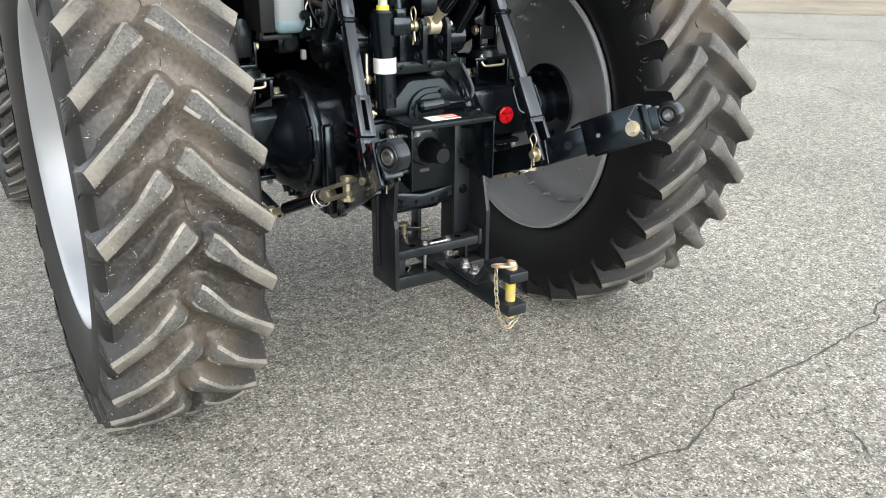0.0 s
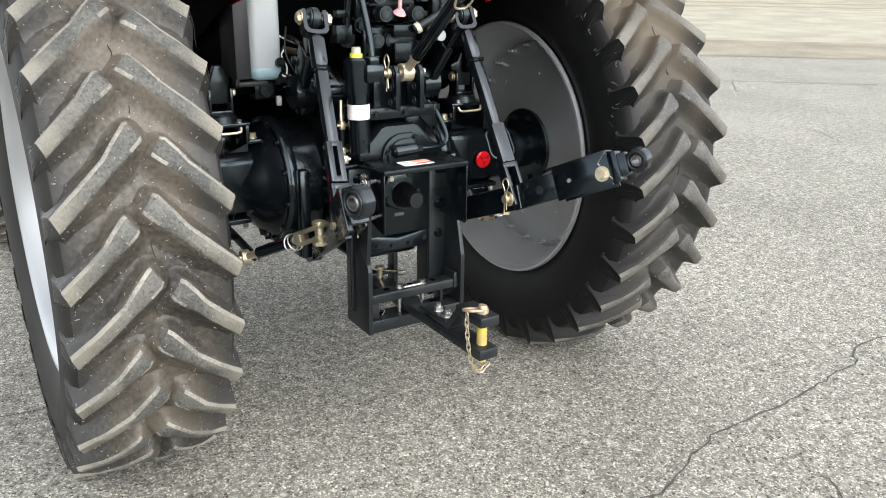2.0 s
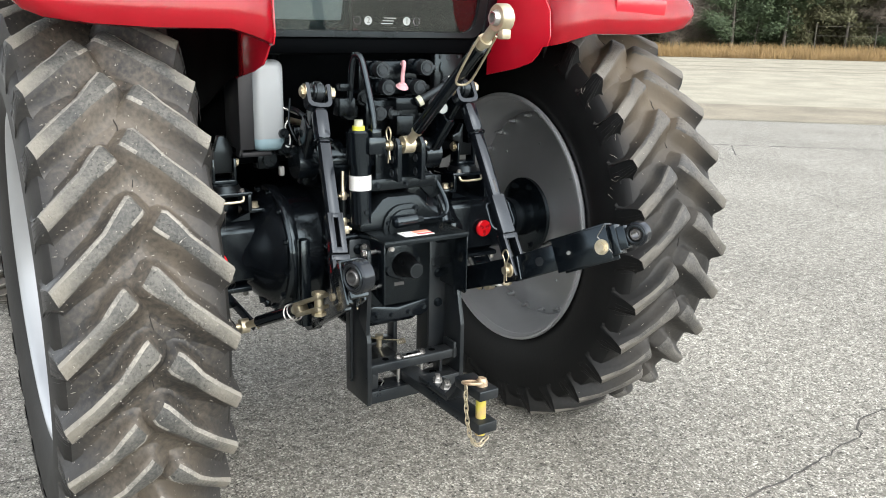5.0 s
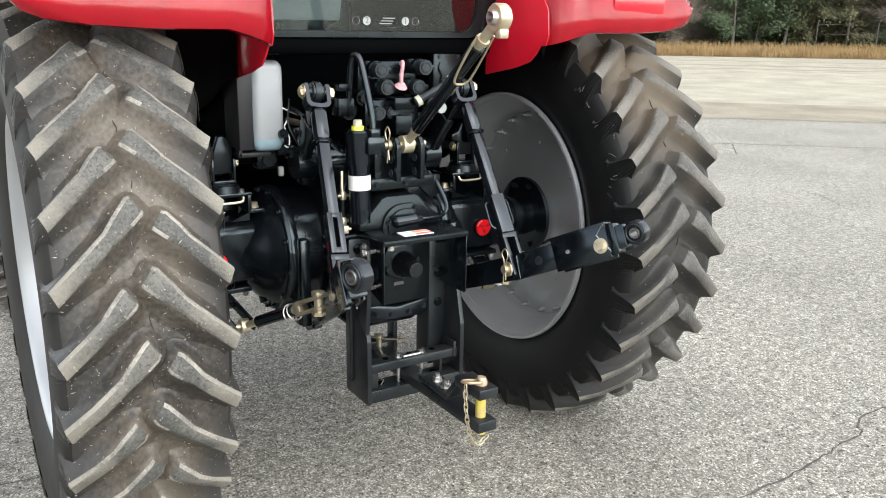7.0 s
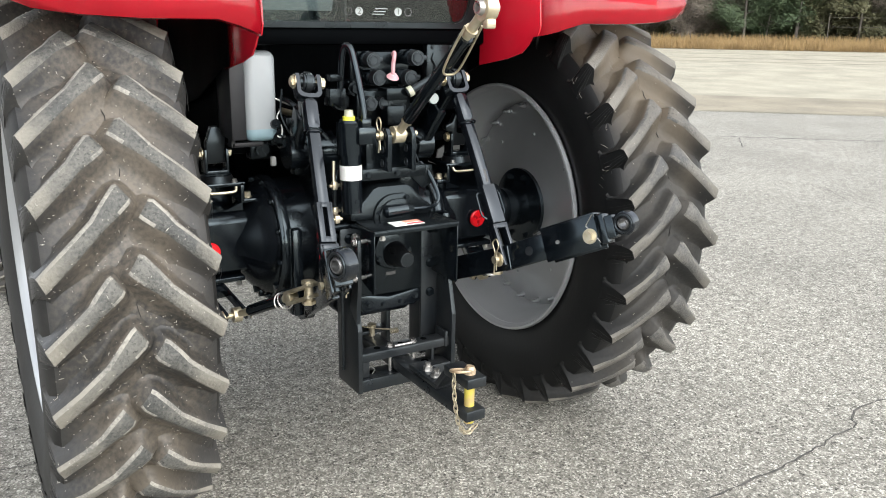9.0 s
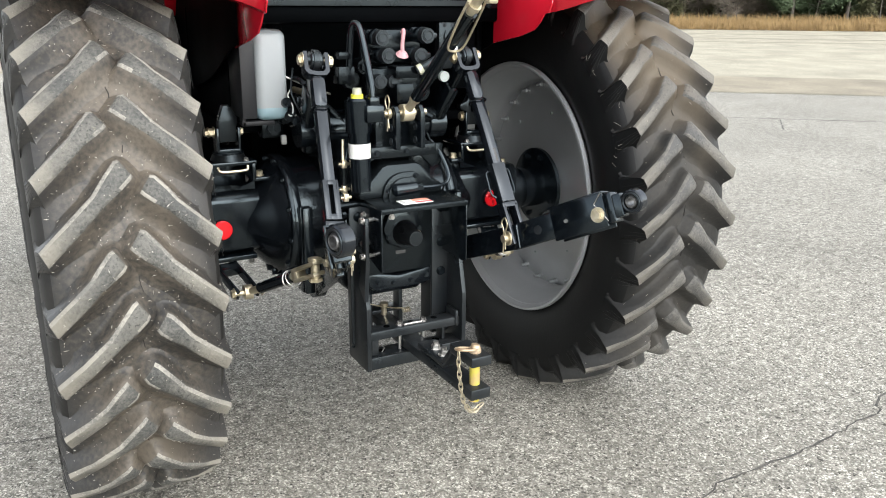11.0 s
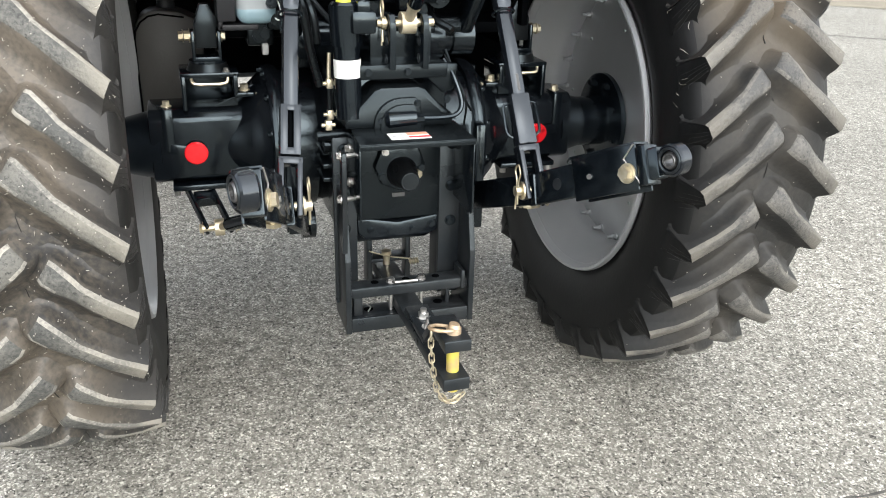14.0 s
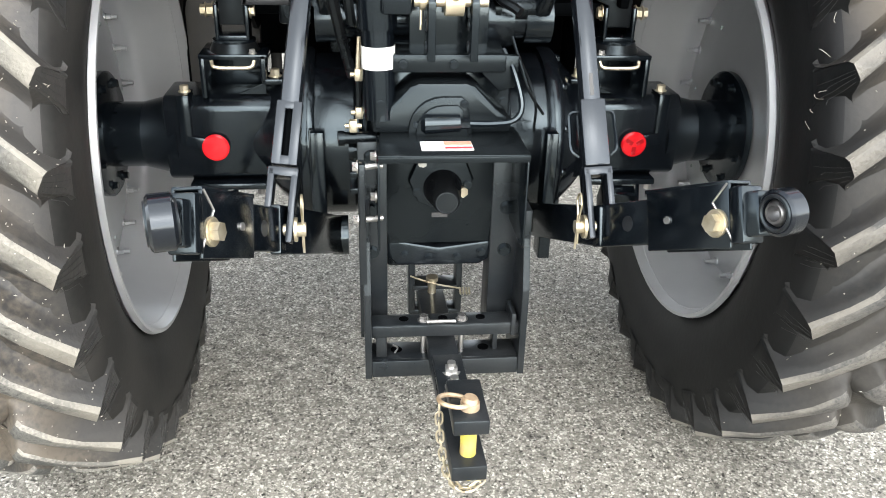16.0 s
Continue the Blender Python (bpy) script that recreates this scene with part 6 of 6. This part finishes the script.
part("side_panel", made(box, (-0.51, 1.26, 0.98), (0.20, 0.39, 0.74), 0.04, None, 3), DEEP_BLACK, tractor, "black moulded side panel beside the cab floor")
part("side_panel", made(box, (0.52, 1.16, 0.95), (0.20, 0.46, 0.66), 0.05, None, 4), DEEP_BLACK, tractor, "black moulded side panel beside the cab floor")
# body, hood and front axle ahead of the cab
bm = B()
box(bm, (0, 1.95, 0.85), (0.34, 1.9, 0.42), 0.05, seg=3)
part("engine_block", bm, CAST, tractor, "black engine and chassis")
bm = B()
box(bm, (0, 2.3, 1.30), (0.62, 1.5, 0.52), 0.08, seg=3)
part("hood", bm, RED, tractor, "red engine hood")
bm = B()
cyl(bm, (-0.77, 2.72, 0.5), (0.77, 2.72, 0.5), 0.06, n=20)
box(bm, (0, 2.72, 0.58), (0.3, 0.2, 0.2), 0.02)
part("front_axle", bm, CAST, tractor, "black front axle")

# ---- far edge: dry grass, bushes, trees, fence ----
FAR = Vector((33.5, 29.0, 0))
FAR_ALONG = Vector((0.80, -0.60, 0)).normalized()
FAR_BACK = Vector((0.60, 0.80, 0)).normalized()


def far_at(a, b):
    return FAR + FAR_ALONG * a + FAR_BACK * b


def grass():
    rnd = random.Random(21)
    verts, faces = [], []
    for k in range(30000):
        b = rnd.random() ** 1.4 * 7
        p = far_at(rnd.uniform(-16, 24), b)
        h = rnd.uniform(0.22, 0.58) + 0.045 * b
        a = rnd.uniform(0, 3.14)
        w = rnd.uniform(0.005, 0.014)
        lean = Vector((rnd.gauss(0, 0.15), rnd.gauss(0, 0.15), 0))
        s = Vector((math.cos(a) * w, math.sin(a) * w, 0))
        base = len(verts)
        verts += [p - s, p + s, p + lean * 0.4 + s * 0.7 + Vector((0, 0, h * 0.6)), p + lean * 0.4 - s * 0.7 + Vector((0, 0, h * 0.6)), p + lean + Vector((0, 0, h))]
        faces += [(base, base + 1, base + 2, base + 3), (base + 3, base + 2, base + 4)]
    me = bpy.data.meshes.new("grass")
    me.from_pydata(verts, [], faces)
    me.materials.append(STRAW)
    tagged(new("grass", me), "strip of tall dry straw-coloured grass", "grass", kind="stuff")


grass()
bm = B()
bm.faces.new([bm.verts.new(far_at(a, b) + Vector((0, 0, 0.012))) for a, b in ((-60, -0.3), (70, -0.3), (70, 60), (-60, 60))])
part("verge", bm, material("verge_soil", (0.09, 0.072, 0.042), (0.15, 0.118, 0.066), 1.2, 0.9), label="straw-covered verge behind the yard", category="verge", kind="structure")


def tree(a, b, height, width, mat, seed, label, name="tree", low=0.1, leaf=0.16, count=2600, conical=False):
    rnd = random.Random(seed)
    base = far_at(a, b)
    root = new(name)
    root.location = base
    tagged(root, label, "bush" if name == "bush" else "tree", "trees along the far edge")
    bm = B()
    lean = Vector((rnd.gauss(0, 0.2), rnd.gauss(0, 0.2), 0))
    tips = []
    stems = 1 if name == "tree" else 4
    for s in range(stems):
        off = Vector((rnd.gauss(0, 0.2), rnd.gauss(0, 0.2), 0)) * (stems > 1)
        top = base + off * 4 + lean + Vector((0, 0, height * 0.86))
        tube(bm, smooth([base + off, base + off * 2 + lean * 0.3 + Vector((0, 0, height * 0.35)), top], 4), 0.035 * height / stems ** 0.5 / 2, 7, taper=0.15)
        for k in range(14):
            f = rnd.uniform(max(low, 0.12), 0.85)
            st = base + off * (1 + 2 * f) + lean * f + Vector((0, 0, height * f))
            ang = rnd.uniform(0, 6.283)
            reach = width / 2 * (1.1 - f if conical else rnd.uniform(0.6, 1.0)) * (1 if conical else math.sin(0.4 + 2.4 * f))
            tip = st + Vector((math.cos(ang) * reach, math.sin(ang) * reach, height * rnd.uniform(0.02, 0.16)))
            tube(bm, smooth([st, (st + tip) / 2 + Vector((0, 0, rnd.uniform(-0.1, 0.25))), tip], 3), 0.010 * height / 2, 5, taper=0.25)
            tips.append((st, tip))
    part("trunk", bm, BARK, root, "grey-brown trunk with limbs")
    verts, faces = [], []
    if mat is not TWIG:
        leaf, count = leaf * 0.66, int(count * 1.9)
    for k in range(count):
        st, tip = rnd.choice(tips)
        p = st.lerp(tip, rnd.uniform(0.25, 1.12)) + Vector((rnd.gauss(0, 0.22), rnd.gauss(0, 0.22), rnd.gauss(0, 0.22))) * width / 5
        p.z = max(p.z, 0.15)
        u = Vector((rnd.gauss(0, 1), rnd.gauss(0, 1), rnd.gauss(0, 1))).normalized()
        v = u.orthogonal().normalized()
        l, w = leaf * rnd.uniform(0.6, 1.4), leaf * rnd.uniform(0.25, 0.5)
        if mat is TWIG:
            l, w = l * 3.2, 0.012
        n0 = len(verts)
        q = p - base
        verts += [q - u * l, q + v * w, q + u * l, q - v * w]
        faces.append((n0, n0 + 1, n0 + 2, n0 + 3))
    me = bpy.data.meshes.new("crown")
    me.from_pydata(verts, [], faces)
    me.materials.append(mat)
    ob = new("crown", me)
    ob.parent = root


tree(4.0, 9, 6.5, 5.0, CEDAR, 1, "dark green cedar tree behind the dry grass", low=0.05, leaf=0.11, count=14000, conical=True)
tree(7.4, 10, 7.0, 4.6, CEDAR, 2, "dark green cedar tree behind the dry grass", low=0.05, leaf=0.11, count=12000, conical=True)
tree(0.6, 9, 5.0, 4.5, TWIG, 3, "leafless grey bush with tangled twigs", "bush", 0.1, 0.2, 3000)
tree(-2.6, 9.5, 5.5, 5.0, TWIG, 4, "leafless grey bush with tangled twigs", "bush", 0.1, 0.2, 3000)
tree(11.2, 10, 6.0, 4.5, OLIVE, 5, "thin olive-green tree behind the fence", low=0.1, leaf=0.15, count=2600)
tree(14.5, 9.5, 5.0, 4.8, CEDAR, 6, "low dark green shrub tree", low=0.05, leaf=0.11, count=9000)
tree(12.6, 12, 8.0, 5.0, TWIG, 7, "bare grey tree with thin branches", low=0.2, leaf=0.2, count=2600)
tree(18.0, 10, 6.5, 5.2, OLIVE, 8, "olive-green tree behind the fence", low=0.1, leaf=0.16, count=3200)
tree(-6.0, 10, 7.0, 5.5, CEDAR, 9, "dark green cedar tree behind the dry grass", low=0.05, leaf=0.11, count=9000, conical=True)
for k, (a, b, h, w) in enumerate(((-10, 14, 9, 7), (-4, 15, 9, 7), (-1, 13, 8, 7), (2, 16, 10, 7), (5, 14, 8, 7), (7, 16, 9, 7), (10, 14, 8, 7), (15, 13, 8, 7), (20, 14, 8, 7), (12, 17, 10, 8), (17, 16, 9, 7), (22, 15, 9, 7), (27, 14, 9, 7))):
    tree(a, b, h, w, OLIVE if k % 2 else CEDAR, 30 + k, "large tree in the wood behind the verge", low=0.05, leaf=0.22, count=15000)

for k in range(14):
    tree(-13 + 3.1 * k, 10.5 + (k % 3), 4.2 + (k * 7 % 5) * 0.5, 5.0, (OLIVE, TWIG, CEDAR, OLIVE)[k % 4], 60 + k, "tangled bush at the edge of the wood", "bush", 0.03, 0.15, 9000)

for k in range(16):
    tree(-12 + 2.5 * k, 13.5 + (k % 2), 3.6 + (k * 3 % 4) * 0.4, 4.6, CEDAR if k % 3 else OLIVE, 90 + k, "dense dark undergrowth at the edge of the wood", "bush", 0.03, 0.22, 6000)

# woods closing the view behind the trees
rnd = random.Random(77)
verts, faces = [], []
for k in range(26000):
    p = far_at(rnd.uniform(-30, 42), rnd.uniform(19, 24)) + Vector((0, 0, 5.5 * rnd.random() ** 1.4))
    u = Vector((rnd.gauss(0, 1), rnd.gauss(0, 1), rnd.gauss(0, 1))).normalized()
    v = u.orthogonal().normalized()
    l, w = rnd.uniform(0.2, 0.42), rnd.uniform(0.10, 0.2)
    n0 = len(verts)
    verts += [p - u * l, p + v * w, p + u * l, p - v * w]
    faces.append((n0, n0 + 1, n0 + 2, n0 + 3))
me = bpy.data.meshes.new("undergrowth")
me.from_pydata(verts, [], faces)
me.materials.append(OLIVE)
tagged(new("undergrowth", me), "dense olive-green undergrowth of the far woods", "undergrowth", kind="stuff")

fence = new("wire_fence")
fence.location = far_at(12, 7.5)
tagged(fence, "wire fence on thin grey posts behind the grass", "fence")
for a in (8.5, 12.0, 15.5, 19.0):
    p = far_at(a, 7.5)
    part("post", made(cyl, p, p + Vector((0, 0, 1.9)), 0.030, 0.026, 10), BARK, fence)
for z in (1.2, 1.75):
    bm = B()
    tube(bm, [far_at(a, 7.5) + Vector((0, 0, z)) for a in (8.5, 12, 15.5, 19)], 0.009, 5)
    part("wire", bm, BARK, fence)
